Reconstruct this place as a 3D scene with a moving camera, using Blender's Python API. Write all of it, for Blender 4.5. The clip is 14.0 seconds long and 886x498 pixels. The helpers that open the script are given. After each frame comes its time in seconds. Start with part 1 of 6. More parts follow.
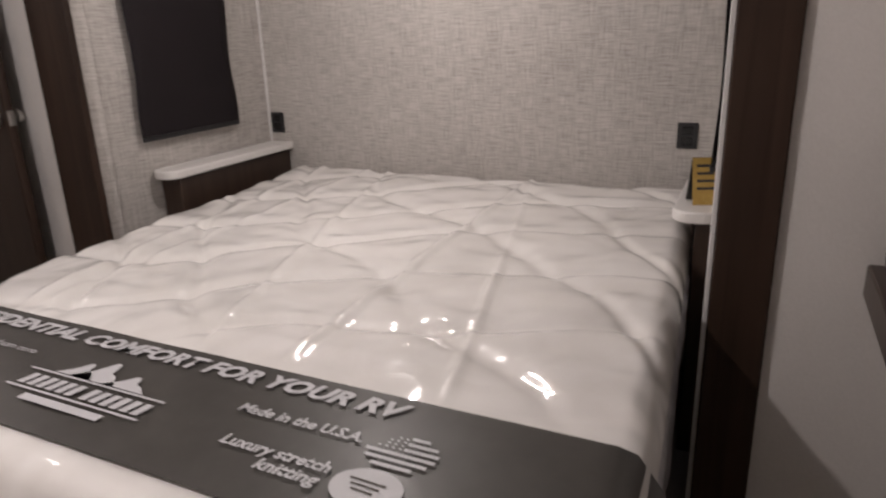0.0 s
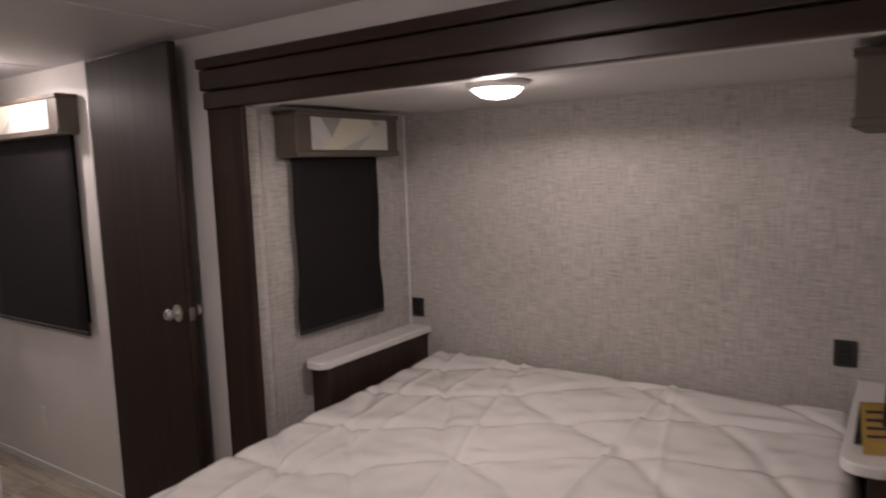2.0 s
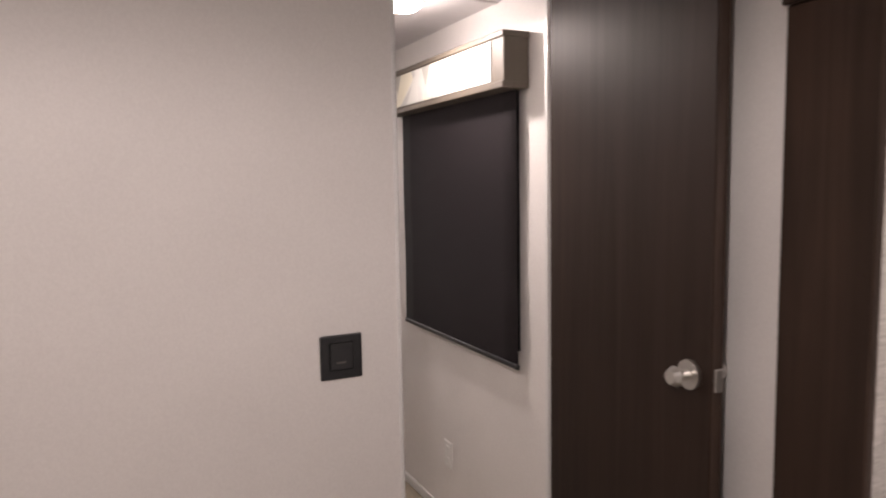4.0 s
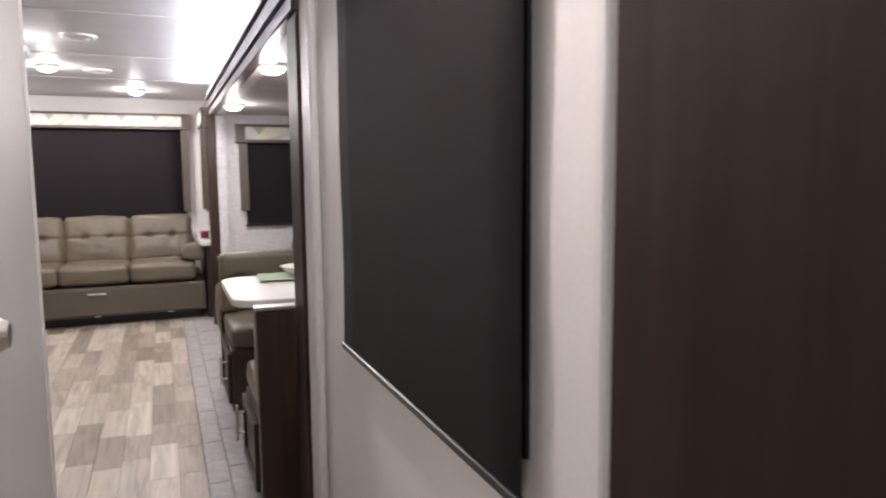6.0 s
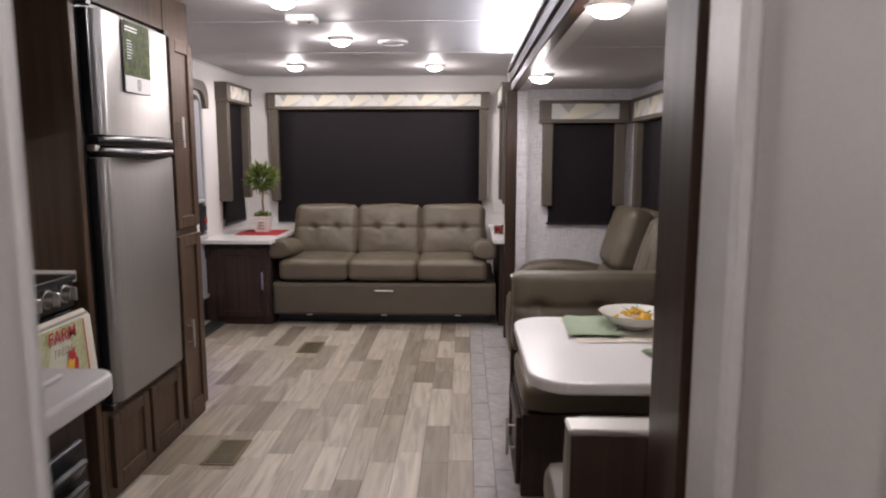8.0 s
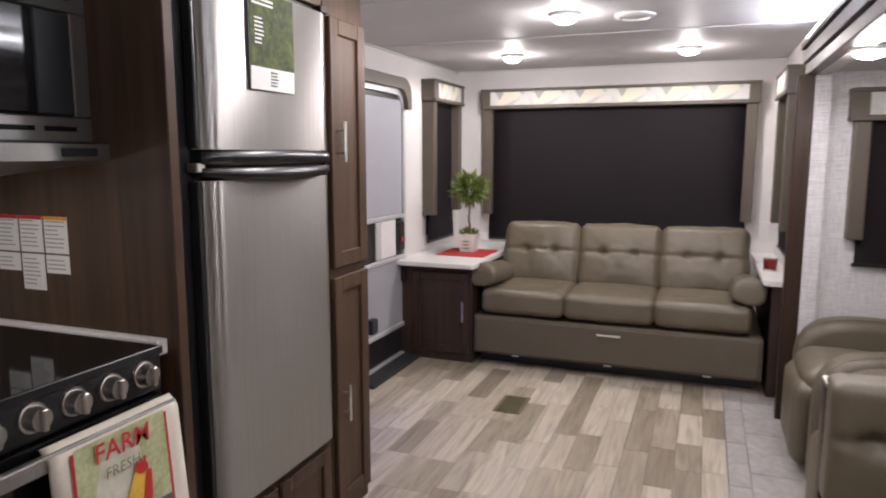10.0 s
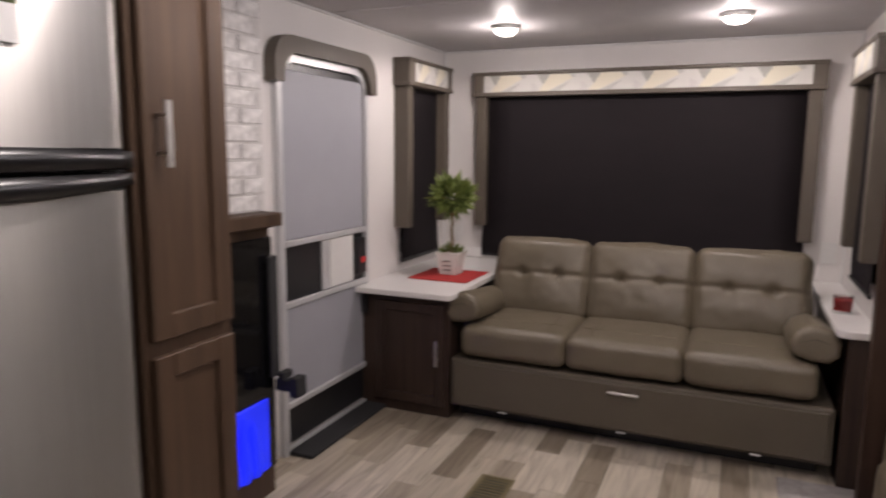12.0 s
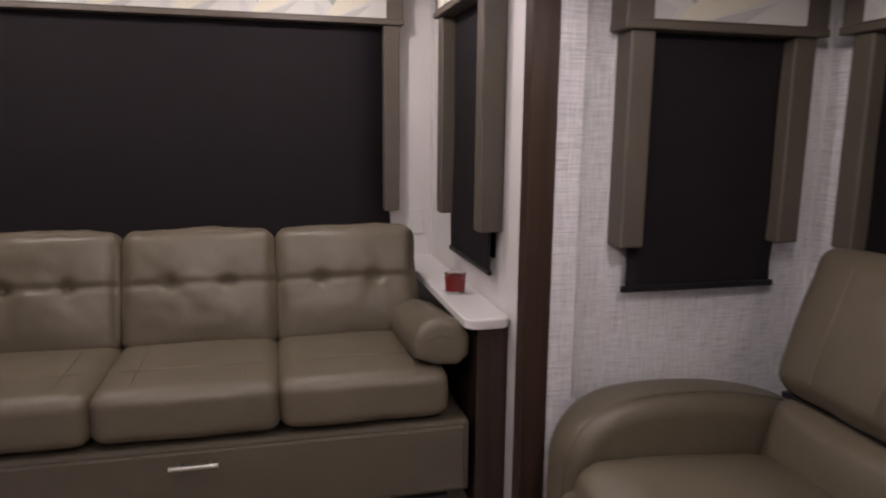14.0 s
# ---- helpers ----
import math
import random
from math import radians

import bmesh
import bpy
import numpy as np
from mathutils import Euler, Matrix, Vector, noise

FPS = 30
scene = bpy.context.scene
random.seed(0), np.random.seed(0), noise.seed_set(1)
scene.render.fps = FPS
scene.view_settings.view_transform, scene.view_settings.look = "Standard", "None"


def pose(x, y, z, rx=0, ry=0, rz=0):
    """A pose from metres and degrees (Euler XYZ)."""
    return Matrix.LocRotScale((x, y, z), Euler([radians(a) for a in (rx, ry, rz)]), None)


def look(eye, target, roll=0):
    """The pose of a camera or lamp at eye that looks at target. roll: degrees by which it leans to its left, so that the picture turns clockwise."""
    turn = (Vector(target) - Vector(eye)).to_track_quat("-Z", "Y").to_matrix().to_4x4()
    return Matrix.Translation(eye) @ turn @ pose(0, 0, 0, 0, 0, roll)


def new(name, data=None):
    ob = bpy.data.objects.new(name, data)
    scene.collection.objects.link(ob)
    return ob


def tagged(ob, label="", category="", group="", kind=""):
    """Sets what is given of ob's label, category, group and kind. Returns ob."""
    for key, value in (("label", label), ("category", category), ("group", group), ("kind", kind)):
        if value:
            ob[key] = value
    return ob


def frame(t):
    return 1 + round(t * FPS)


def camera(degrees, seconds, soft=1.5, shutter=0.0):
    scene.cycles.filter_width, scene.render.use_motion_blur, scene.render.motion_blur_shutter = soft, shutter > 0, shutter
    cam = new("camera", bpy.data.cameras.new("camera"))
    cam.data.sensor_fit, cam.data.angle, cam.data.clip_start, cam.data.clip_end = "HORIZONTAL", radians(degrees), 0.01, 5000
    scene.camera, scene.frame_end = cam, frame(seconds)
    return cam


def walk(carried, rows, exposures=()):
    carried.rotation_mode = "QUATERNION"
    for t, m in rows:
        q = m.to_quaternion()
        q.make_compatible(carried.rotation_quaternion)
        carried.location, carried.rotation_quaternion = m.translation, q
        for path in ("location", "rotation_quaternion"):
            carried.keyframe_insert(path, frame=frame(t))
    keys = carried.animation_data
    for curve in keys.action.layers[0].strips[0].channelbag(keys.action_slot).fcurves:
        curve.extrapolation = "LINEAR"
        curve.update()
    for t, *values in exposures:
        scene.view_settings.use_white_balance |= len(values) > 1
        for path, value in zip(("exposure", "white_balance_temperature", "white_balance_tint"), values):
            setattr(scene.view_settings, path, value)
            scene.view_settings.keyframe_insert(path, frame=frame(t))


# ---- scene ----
cam = camera(66.0, 14.0, soft=2.0, shutter=0.4)

PATH = [
    (0, (-0.891, -2.711, 1.245), (0.828, -1.897, 0.627), -1.9),
    (0.5, (-0.927, -2.747, 1.396), (0.715, -1.791, 0.773), -2.2),
    (1, (-0.991, -2.78, 1.467), (0.661, -1.782, 0.945), -2.3),
    (1.5, (-0.943, -2.776, 1.51), (0.71, -1.705, 1.164), -2.1),
    (2, (-0.938, -2.64, 1.515), (0.695, -1.511, 1.279), -1.9),
    (2.5, (-0.865, -2.359, 1.527), (0.641, -1.059, 1.326), -1.4),
    (3, (-0.751, -2.045, 1.507), (0.519, -0.512, 1.315), -1.4),
    (3.5, (-0.59, -1.716, 1.472), (0.377, 0.024, 1.284), -1.2),
    (3.7, (-0.536, -1.588, 1.45), (0.359, 0.19, 1.26), -1.2),
    (5.8, (0.193, -0.388, 1.252), (1.006, 1.428, 1.048), -0.2),
    (6, (0.242, -0.301, 1.242), (0.997, 1.538, 1.028), -0.5),
    (6.5, (0.321, 0.01, 1.213), (0.769, 1.946, 0.987), -0.5),
    (7, (0.338, 0.323, 1.251), (0.538, 2.296, 0.992), -0.6),
    (7.5, (0.311, 0.608, 1.252), (0.33, 2.591, 0.991), -0.3),
    (8, (0.322, 0.873, 1.308), (0.258, 2.854, 1.037), -0.0),
    (8.5, (0.314, 1.162, 1.336), (0.119, 3.134, 1.068), -0.2),
    (9, (0.264, 1.376, 1.364), (-0.115, 3.321, 1.097), -0.2),
    (11.5, (0.158, 2.682, 1.375), (-0.772, 4.43, 1.091), 0.2),
    (12, (0.123, 2.904, 1.385), (-0.656, 4.724, 1.098), 0.5),
    (12.5, (0.217, 3.187, 1.28), (-0.151, 5.133, 1.007), 0.7),
    (13, (0.197, 3.41, 1.251), (0.275, 5.387, 0.962), 0.4),
    (13.5, (0.07, 3.653, 1.258), (0.456, 5.591, 0.95), 0.6),
    (14, (-0.036, 3.995, 1.272), (0.436, 5.908, 0.927), 0.6),
]
GAP = [
    (4.3, look((-0.53, -1.25, 1.40), (0.345, 0.54, 1.205), -0.9)),
    (4.8, look((-0.43, -0.88, 1.34), (0.425, 0.92, 1.145), -0.7)),
    (5.3, look((-0.15, -0.60, 1.285), (0.685, 1.21, 1.085), -0.4)),
]
ROUTE = sorted([(t, look(eye, target, roll)) for t, eye, target, roll in PATH] + GAP, key=lambda r: r[0])
walk(cam, ROUTE, exposures=[(0.0, 0.0, 6550, 16), (0.5, -0.3, 6700, 19), (1.0, -0.65, 6800, 21), (1.5, -0.8, 6800, 22), (2.0, -0.62, 6800, 22), (2.5, -0.35, 6800, 22), (3.0, 0.0, 6800, 22), (3.5, 0.25, 6800, 20), (3.7, 0.3, 6800, 20), (5.8, 0.35, 6350, 16), (6.5, 0.42, 6150, 12), (7.0, 0.15, 6400, 12), (7.5, -0.15, 6400, 15), (8.0, -0.2, 6300, 16), (8.5, 0.05, 6350, 16), (9.0, 0.45, 6100, 14), (9.2, 0.42, 6100, 14), (11.5, -0.5, 6600, 18), (12.0, -0.52, 6600, 19), (12.5, -0.45, 6550, 20), (12.8, -0.3, 6600, 19), (13.0, -0.1, 6400, 20), (13.5, -0.25, 6450, 20), (14.0, -0.6, 6500, 20)])

# ---------------------------------------------------------------- world and light
world = bpy.data.worlds.new("interior_dark")
scene.world = world
world.use_nodes = True
world.node_tree.nodes["Background"].inputs[0].default_value = (0.5, 0.5, 0.52, 1)
world.node_tree.nodes["Background"].inputs[1].default_value = 0.02

CEIL = 2.025          # main ceiling
XR, XL = 0.69, -1.70  # side walls
YR, YF = 7.17, -3.08  # rear wall with sofa, front wall behind the bed end
SLIDE_X, BED_X = 1.53, 1.64   # outer walls of the two slide-outs
SLIDE_C = 1.765


def lamp_disk(name, x, y, z, watts, glow_watts, color=(1.0, 0.935, 0.88)):
    """A domed lamp: most of its light goes down, some of it sideways and up."""
    for kind, power in (("SPOT", watts), ("POINT", glow_watts)):
        d = bpy.data.lights.new(name, kind)
        if kind == "SPOT":
            d.spot_size, d.spot_blend = radians(178), 0.25
        d.shadow_soft_size, d.energy, d.color = 0.03, power, color
        ob = tagged(new(name, d), "warm white light of a round ceiling lamp", "light", kind="structure")
        ob.location = (x, y, z)


LIVING_CANS = [(0.075, 6.45), (-1.03, 6.40), (-0.446, 5.18), (-0.52, 4.10)]
SLIDE_CANS = [(0.747, 4.84), (0.746, 3.00)]
HALL_CANS = [(0.369, 0.67)]
BED_CANS = [(-0.75, -1.45)]
for x, y in LIVING_CANS:
    lamp_disk("can_light", x, y, CEIL - 0.08, 18, 5.5)
for x, y in SLIDE_CANS:
    lamp_disk("can_light", x, y, SLIDE_C - 0.08, 10.5, 4)
for x, y in HALL_CANS:
    lamp_disk("can_light", x, y, CEIL - 0.08, 14.5, 2.5)
for x, y in BED_CANS:
    lamp_disk("can_light", x, y, CEIL - 0.08, 30, 8)
lamp_disk("can_light", 0.88, -1.60, SLIDE_C - 0.08, 11, 2.5)
strip = bpy.data.lights.new("led_strip_light", "AREA")
strip.shape, strip.size, strip.size_y, strip.energy, strip.color = "RECTANGLE", 0.02, 3.5, 34, (0.93, 0.96, 1.0)
strip_ob = tagged(new("led_strip_light", strip), "cool white light of an LED strip on the slide fascia", "light", kind="structure")
strip_ob.matrix_world = pose(0.61, 4.0, 1.95, 180, -25, 0)


# ---------------------------------------------------------------- materials
def base_mat(name):
    m = bpy.data.materials.new(name)
    m.use_nodes = True
    nt = m.node_tree
    return m, nt, nt.nodes["Principled BSDF"]


def node(nt, kind, **inputs):
    n = nt.nodes.new(kind)
    for k, v in inputs.items():
        n.inputs[k.replace("_", " ")].default_value = v
    return n


def ramp(nt, fac, stops):
    r = nt.nodes.new("ShaderNodeValToRGB")
    e = r.color_ramp.elements
    while len(e) < len(stops):
        e.new(0.5)
    for el, (p, c) in zip(e, stops):
        el.position, el.color = p, (*c, 1)
    nt.links.new(fac, r.inputs[0])
    return r.outputs[0]


def coords(nt, scale=(1, 1, 1), rot=(0, 0, 0)):
    tc = nt.nodes.new("ShaderNodeTexCoord")
    mp = nt.nodes.new("ShaderNodeMapping")
    mp.inputs["Scale"].default_value = scale
    mp.inputs["Rotation"].default_value = rot
    nt.links.new(tc.outputs["Object"], mp.inputs[0])
    return mp.outputs[0]


def bump(nt, bs, height, strength, dist=0.01):
    b = nt.nodes.new("ShaderNodeBump")
    b.inputs["Strength"].default_value = strength
    b.inputs["Distance"].default_value = dist
    nt.links.new(height, b.inputs["Height"])
    nt.links.new(b.outputs[0], bs.inputs["Normal"])


def mottled(name, c1, c2, scale=6, rough=0.6, metal=0.0, stretch=(1, 1, 1), fine=80, bump_s=0.15, bump_d=0.002, spec=0.5, rvar=0.08, coat=0.0):
    """Two scales of variation in colour, roughness and relief."""
    m, nt, bs = base_mat(name)
    co = coords(nt, stretch)
    n1 = node(nt, "ShaderNodeTexNoise", Scale=scale, Detail=4.0)
    n2 = node(nt, "ShaderNodeTexNoise", Scale=fine, Detail=3.0)
    nt.links.new(co, n1.inputs[0])
    nt.links.new(co, n2.inputs[0])
    mx = node(nt, "ShaderNodeMath")
    mx.operation = "MULTIPLY_ADD"
    mx.inputs[1].default_value = 0.5
    half = node(nt, "ShaderNodeMath")
    half.operation = "MULTIPLY"
    half.inputs[1].default_value = 0.5
    nt.links.new(n2.outputs[0], half.inputs[0])
    nt.links.new(n1.outputs[0], mx.inputs[0])
    nt.links.new(half.outputs[0], mx.inputs[2])
    nt.links.new(ramp(nt, mx.outputs[0], [(0.3, c1), (0.7, c2)]), bs.inputs["Base Color"])
    mr = node(nt, "ShaderNodeMapRange")
    mr.inputs["To Min"].default_value, mr.inputs["To Max"].default_value = max(rough - rvar, 0.03), rough + rvar
    nt.links.new(n1.outputs[0], mr.inputs[0])
    nt.links.new(mr.outputs[0], bs.inputs["Roughness"])
    bs.inputs["Metallic"].default_value = metal
    bs.inputs["Specular IOR Level"].default_value = spec
    bs.inputs["Coat Weight"].default_value = coat
    bs.inputs["Coat Roughness"].default_value = 0.12
    if bump_s:
        bump(nt, bs, n2.outputs[0], bump_s, bump_d)
    return m


def wood(name, dark, light, axis=2, rough=0.42, scale=1.0, spec=0.4):
    """Laminate with a fine grain along one axis (0 x, 1 y, 2 z)."""
    st = [26 * scale] * 3
    st[axis] = 1.1 * scale
    m, nt, bs = base_mat(name)
    co = coords(nt, st)
    n1 = node(nt, "ShaderNodeTexNoise", Scale=1.0, Detail=5.0, Distortion=0.7)
    n2 = node(nt, "ShaderNodeTexNoise", Scale=6.0, Detail=3.0)
    nt.links.new(co, n1.inputs[0])
    nt.links.new(co, n2.inputs[0])
    co2 = coords(nt, (2.5, 2.5, 2.5))
    n3 = node(nt, "ShaderNodeTexNoise", Scale=1.0, Detail=2.0)
    nt.links.new(co2, n3.inputs[0])
    mx = node(nt, "ShaderNodeMix")
    mx.data_type = "FLOAT"
    mx.inputs[0].default_value = 0.3
    nt.links.new(n1.outputs[0], mx.inputs[2])
    nt.links.new(n3.outputs[0], mx.inputs[3])
    nt.links.new(ramp(nt, mx.outputs[0], [(0.3, dark), (0.72, light)]), bs.inputs["Base Color"])
    bs.inputs["Roughness"].default_value = rough
    bs.inputs["Specular IOR Level"].default_value = spec
    bump(nt, bs, n2.outputs[0], 0.12, 0.001)
    return m


def woven(name, c1, c2, c3, rough=0.8, sx=240.0, sz=34.0):
    """Grasscloth wall covering: short horizontal and vertical slubs."""
    m, nt, bs = base_mat(name)
    a = node(nt, "ShaderNodeTexNoise", Scale=1.0, Detail=3.0)
    b = node(nt, "ShaderNodeTexNoise", Scale=1.0, Detail=3.0)
    c = node(nt, "ShaderNodeTexNoise", Scale=1.6, Detail=2.0)
    nt.links.new(coords(nt, (14, 14, sx)), a.inputs[0])
    nt.links.new(coords(nt, (sx * 0.9, sx * 0.9, 16)), b.inputs[0])
    nt.links.new(coords(nt), c.inputs[0])
    mx = node(nt, "ShaderNodeMix")
    mx.data_type = "FLOAT"
    mx.inputs[0].default_value = 0.42
    nt.links.new(a.outputs[0], mx.inputs[2])
    nt.links.new(b.outputs[0], mx.inputs[3])
    mx2 = node(nt, "ShaderNodeMix")
    mx2.data_type = "FLOAT"
    mx2.inputs[0].default_value = 0.22
    nt.links.new(mx.outputs[0], mx2.inputs[2])
    nt.links.new(c.outputs[0], mx2.inputs[3])
    nt.links.new(ramp(nt, mx2.outputs[0], [(0.36, c1), (0.5, c2), (0.64, c3)]), bs.inputs["Base Color"])
    bs.inputs["Roughness"].default_value = rough
    bump(nt, bs, mx.outputs[0], 0.35, 0.002)
    return m


def plain(name, c, rough=0.5, metal=0.0):
    m, nt, bs = base_mat(name)
    bs.inputs["Base Color"].default_value = (*c, 1)
    bs.inputs["Roughness"].default_value = rough
    bs.inputs["Metallic"].default_value = metal
    return m


def glow(name, c, strength):
    m, nt, bs = base_mat(name)
    bs.inputs["Base Color"].default_value = (*c, 1)
    bs.inputs["Emission Color"].default_value = (*c, 1)
    bs.inputs["Emission Strength"].default_value = strength
    return m


def brushed(name, c, rough=0.3):
    """Stainless steel with fine upright brushing."""
    m, nt, bs = base_mat(name)
    n1 = node(nt, "ShaderNodeTexNoise", Scale=1.0, Detail=4.0)
    nt.links.new(coords(nt, (400, 400, 3)), n1.inputs[0])
    n2 = node(nt, "ShaderNodeTexNoise", Scale=2.2, Detail=3.0)
    nt.links.new(coords(nt), n2.inputs[0])
    nt.links.new(ramp(nt, n1.outputs[0], [(0.3, [v * 0.86 for v in c]), (0.7, c)]), bs.inputs["Base Color"])
    mr = node(nt, "ShaderNodeMapRange")
    mr.inputs["To Min"].default_value, mr.inputs["To Max"].default_value = rough - 0.05, rough + 0.08
    nt.links.new(n2.outputs[0], mr.inputs[0])
    nt.links.new(mr.outputs[0], bs.inputs["Roughness"])
    bs.inputs["Metallic"].default_value = 0.85
    bs.inputs["Specular IOR Level"].default_value = 0.2
    bs.inputs["Anisotropic"].default_value = 0.9
    bs.inputs["Anisotropic Rotation"].default_value = 0.25
    tg = nt.nodes.new("ShaderNodeTangent")
    tg.direction_type, tg.axis = "RADIAL", "Z"
    nt.links.new(tg.outputs[0], bs.inputs["Tangent"])
    bump(nt, bs, n1.outputs[0], 0.05, 0.001)
    return m


def plank_mat(name, per_island=False):
    """Greyed oak planks, each with its own tone and grain."""
    m, nt, bs = base_mat(name)
    if per_island:
        rnd = nt.nodes.new("ShaderNodeNewGeometry").outputs["Random Per Island"]
    else:
        rnd = nt.nodes.new("ShaderNodeObjectInfo").outputs["Random"]
    tc = nt.nodes.new("ShaderNodeTexCoord")
    comb = nt.nodes.new("ShaderNodeCombineXYZ")
    mul = node(nt, "ShaderNodeMath")
    mul.operation = "MULTIPLY"
    mul.inputs[1].default_value = 37.0
    nt.links.new(rnd, mul.inputs[0])
    nt.links.new(mul.outputs[0], comb.inputs[2])
    add = nt.nodes.new("ShaderNodeVectorMath")
    nt.links.new(tc.outputs["Object"], add.inputs[0])
    nt.links.new(comb.outputs[0], add.inputs[1])
    mp = nt.nodes.new("ShaderNodeMapping")
    mp.inputs["Scale"].default_value = (24, 2.2, 1)
    nt.links.new(add.outputs[0], mp.inputs[0])
    n1 = node(nt, "ShaderNodeTexNoise", Scale=1.0, Detail=6.0, Distortion=1.2)
    nt.links.new(mp.outputs[0], n1.inputs[0])
    tone = ramp(nt, rnd, [(0.0, (0.24, 0.2, 0.15)), (0.3, (0.355, 0.307, 0.24)), (0.6, (0.46, 0.412, 0.336)), (1.0, (0.58, 0.53, 0.445))])
    grain = ramp(nt, n1.outputs[0], [(0.28, (0.62, 0.59, 0.56)), (0.5, (0.95, 0.93, 0.91)), (0.68, (1.15, 1.13, 1.1))])
    mx = nt.nodes.new("ShaderNodeMix")
    mx.data_type, mx.blend_type = "RGBA", "MULTIPLY"
    mx.inputs[0].default_value = 1.0
    nt.links.new(tone, mx.inputs[6])
    nt.links.new(grain, mx.inputs[7])
    nt.links.new(mx.outputs[2], bs.inputs["Base Color"])
    bs.inputs["Roughness"].default_value = 0.42
    bump(nt, bs, n1.outputs[0], 0.1, 0.001)
    return m


def brick_paint(name):
    m = mottled(name, (0.36, 0.345, 0.335), (0.80, 0.78, 0.76), scale=11, rough=0.85, fine=40, bump_s=0.5, bump_d=0.006)
    return m


M_WALL = mottled("wall_panel", (0.66, 0.63, 0.61), (0.74, 0.71, 0.69), scale=3, rough=0.55, fine=160, bump_s=0.08)
M_CEIL = mottled("ceiling_panel", (0.54, 0.52, 0.53), (0.63, 0.605, 0.61), scale=2.2, rough=0.54, fine=30, bump_s=0.08, stretch=(0.6, 3, 1), bump_d=0.004)
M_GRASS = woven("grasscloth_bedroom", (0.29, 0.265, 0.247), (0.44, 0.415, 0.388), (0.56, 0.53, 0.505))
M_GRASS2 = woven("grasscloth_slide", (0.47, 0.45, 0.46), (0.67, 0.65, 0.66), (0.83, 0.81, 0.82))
M_SLCEIL = mottled("slide_ceiling_panel", (0.48, 0.46, 0.45), (0.58, 0.56, 0.55), scale=2.5, rough=0.5, fine=60)
M_FASCIA = wood("fascia_wood", (0.02, 0.0115, 0.008), (0.055, 0.031, 0.021), axis=2, rough=0.42, spec=0.22)
M_FASCIA_Y = wood("fascia_wood_long", (0.02, 0.0115, 0.008), (0.055, 0.031, 0.021), axis=1, rough=0.33)
M_DOOR = wood("door_wood", (0.016, 0.0095, 0.007), (0.036, 0.022, 0.016), axis=2, rough=0.55, spec=0.14)
M_CAB = wood("cabinet_wood", (0.045, 0.026, 0.0155), (0.10, 0.061, 0.038), axis=2, rough=0.5, spec=0.25)
M_CABD = wood("cabinet_wood_dark", (0.024, 0.0135, 0.0095), (0.055, 0.033, 0.023), axis=2, rough=0.45)
M_SHADE = mottled("shade_fabric", (0.0098, 0.0076, 0.0088), (0.0168, 0.0128, 0.0146), scale=4, rough=0.78, spec=0.2, fine=300, bump_s=0.25, stretch=(1, 1, 3))
M_TAUPE = mottled("taupe_vinyl", (0.085, 0.068, 0.052), (0.115, 0.094, 0.073), scale=5, rough=0.55, fine=220, bump_s=0.2)
M_LEATHER = mottled("sofa_leather", (0.106, 0.086, 0.057), (0.142, 0.116, 0.080), scale=4, rough=0.42, fine=260, bump_s=0.3, bump_d=0.0015, rvar=0.07)
M_STITCH = plain("stitching", (0.19, 0.158, 0.115), 0.7)
M_PIPING = plain("leather_piping", (0.072, 0.058, 0.039), 0.55)
M_BASEV = mottled("sofa_base_vinyl", (0.085, 0.068, 0.047), (0.105, 0.086, 0.061), scale=6, rough=0.6, fine=180, bump_s=0.2)
M_WHITE = mottled("solid_surface_white", (0.70, 0.68, 0.66), (0.78, 0.76, 0.74), scale=3, rough=0.3, fine=160, bump_s=0.02, rvar=0.02)
M_TRIM = mottled("trim_white", (0.62, 0.61, 0.60), (0.70, 0.69, 0.68), scale=4, rough=0.4, fine=60, bump_s=0.05)
M_STEEL = brushed("stainless_steel", (0.33, 0.315, 0.30), 0.33)
M_NICKEL = plain("satin_nickel", (0.62, 0.60, 0.57), 0.34, 1.0)
M_BLACK = mottled("black_plastic", (0.008, 0.008, 0.009), (0.016, 0.016, 0.018), scale=8, rough=0.35, fine=200, bump_s=0.05)
M_BLACKG = plain("black_glass", (0.006, 0.006, 0.007), 0.06)
M_GLOSSBLACK = plain("gloss_black_plastic", (0.006, 0.006, 0.007), 0.3)
M_RUBBER = mottled("black_rubber", (0.012, 0.012, 0.013), (0.025, 0.025, 0.027), scale=10, rough=0.8, fine=120)
M_LENS = glow("lamp_lens", (1.0, 0.95, 0.88), 22)
M_LED = glow("led_tape", (0.95, 0.97, 1.0), 10)
M_BLUE = glow("fireplace_blue", (0.012, 0.03, 0.85), 0.9)
M_WPLASTIC = mottled("white_plastic", (0.66, 0.65, 0.63), (0.74, 0.73, 0.71), scale=8, rough=0.4, fine=90, bump_s=0.03)
M_GREYSCREEN = mottled("grey_door_shade", (0.30, 0.30, 0.33), (0.36, 0.36, 0.39), scale=3, rough=0.6, fine=260, bump_s=0.15)
M_ALU = plain("aluminium", (0.58, 0.58, 0.585), 0.4, 0.35)
M_TILE = mottled("stone_tile_vinyl", (0.27, 0.25, 0.235), (0.46, 0.435, 0.42), scale=7, rough=0.5, fine=24, bump_s=0.1, bump_d=0.003)
M_GROUT = mottled("tile_joint", (0.29, 0.27, 0.255), (0.35, 0.33, 0.315), scale=9, rough=0.8)
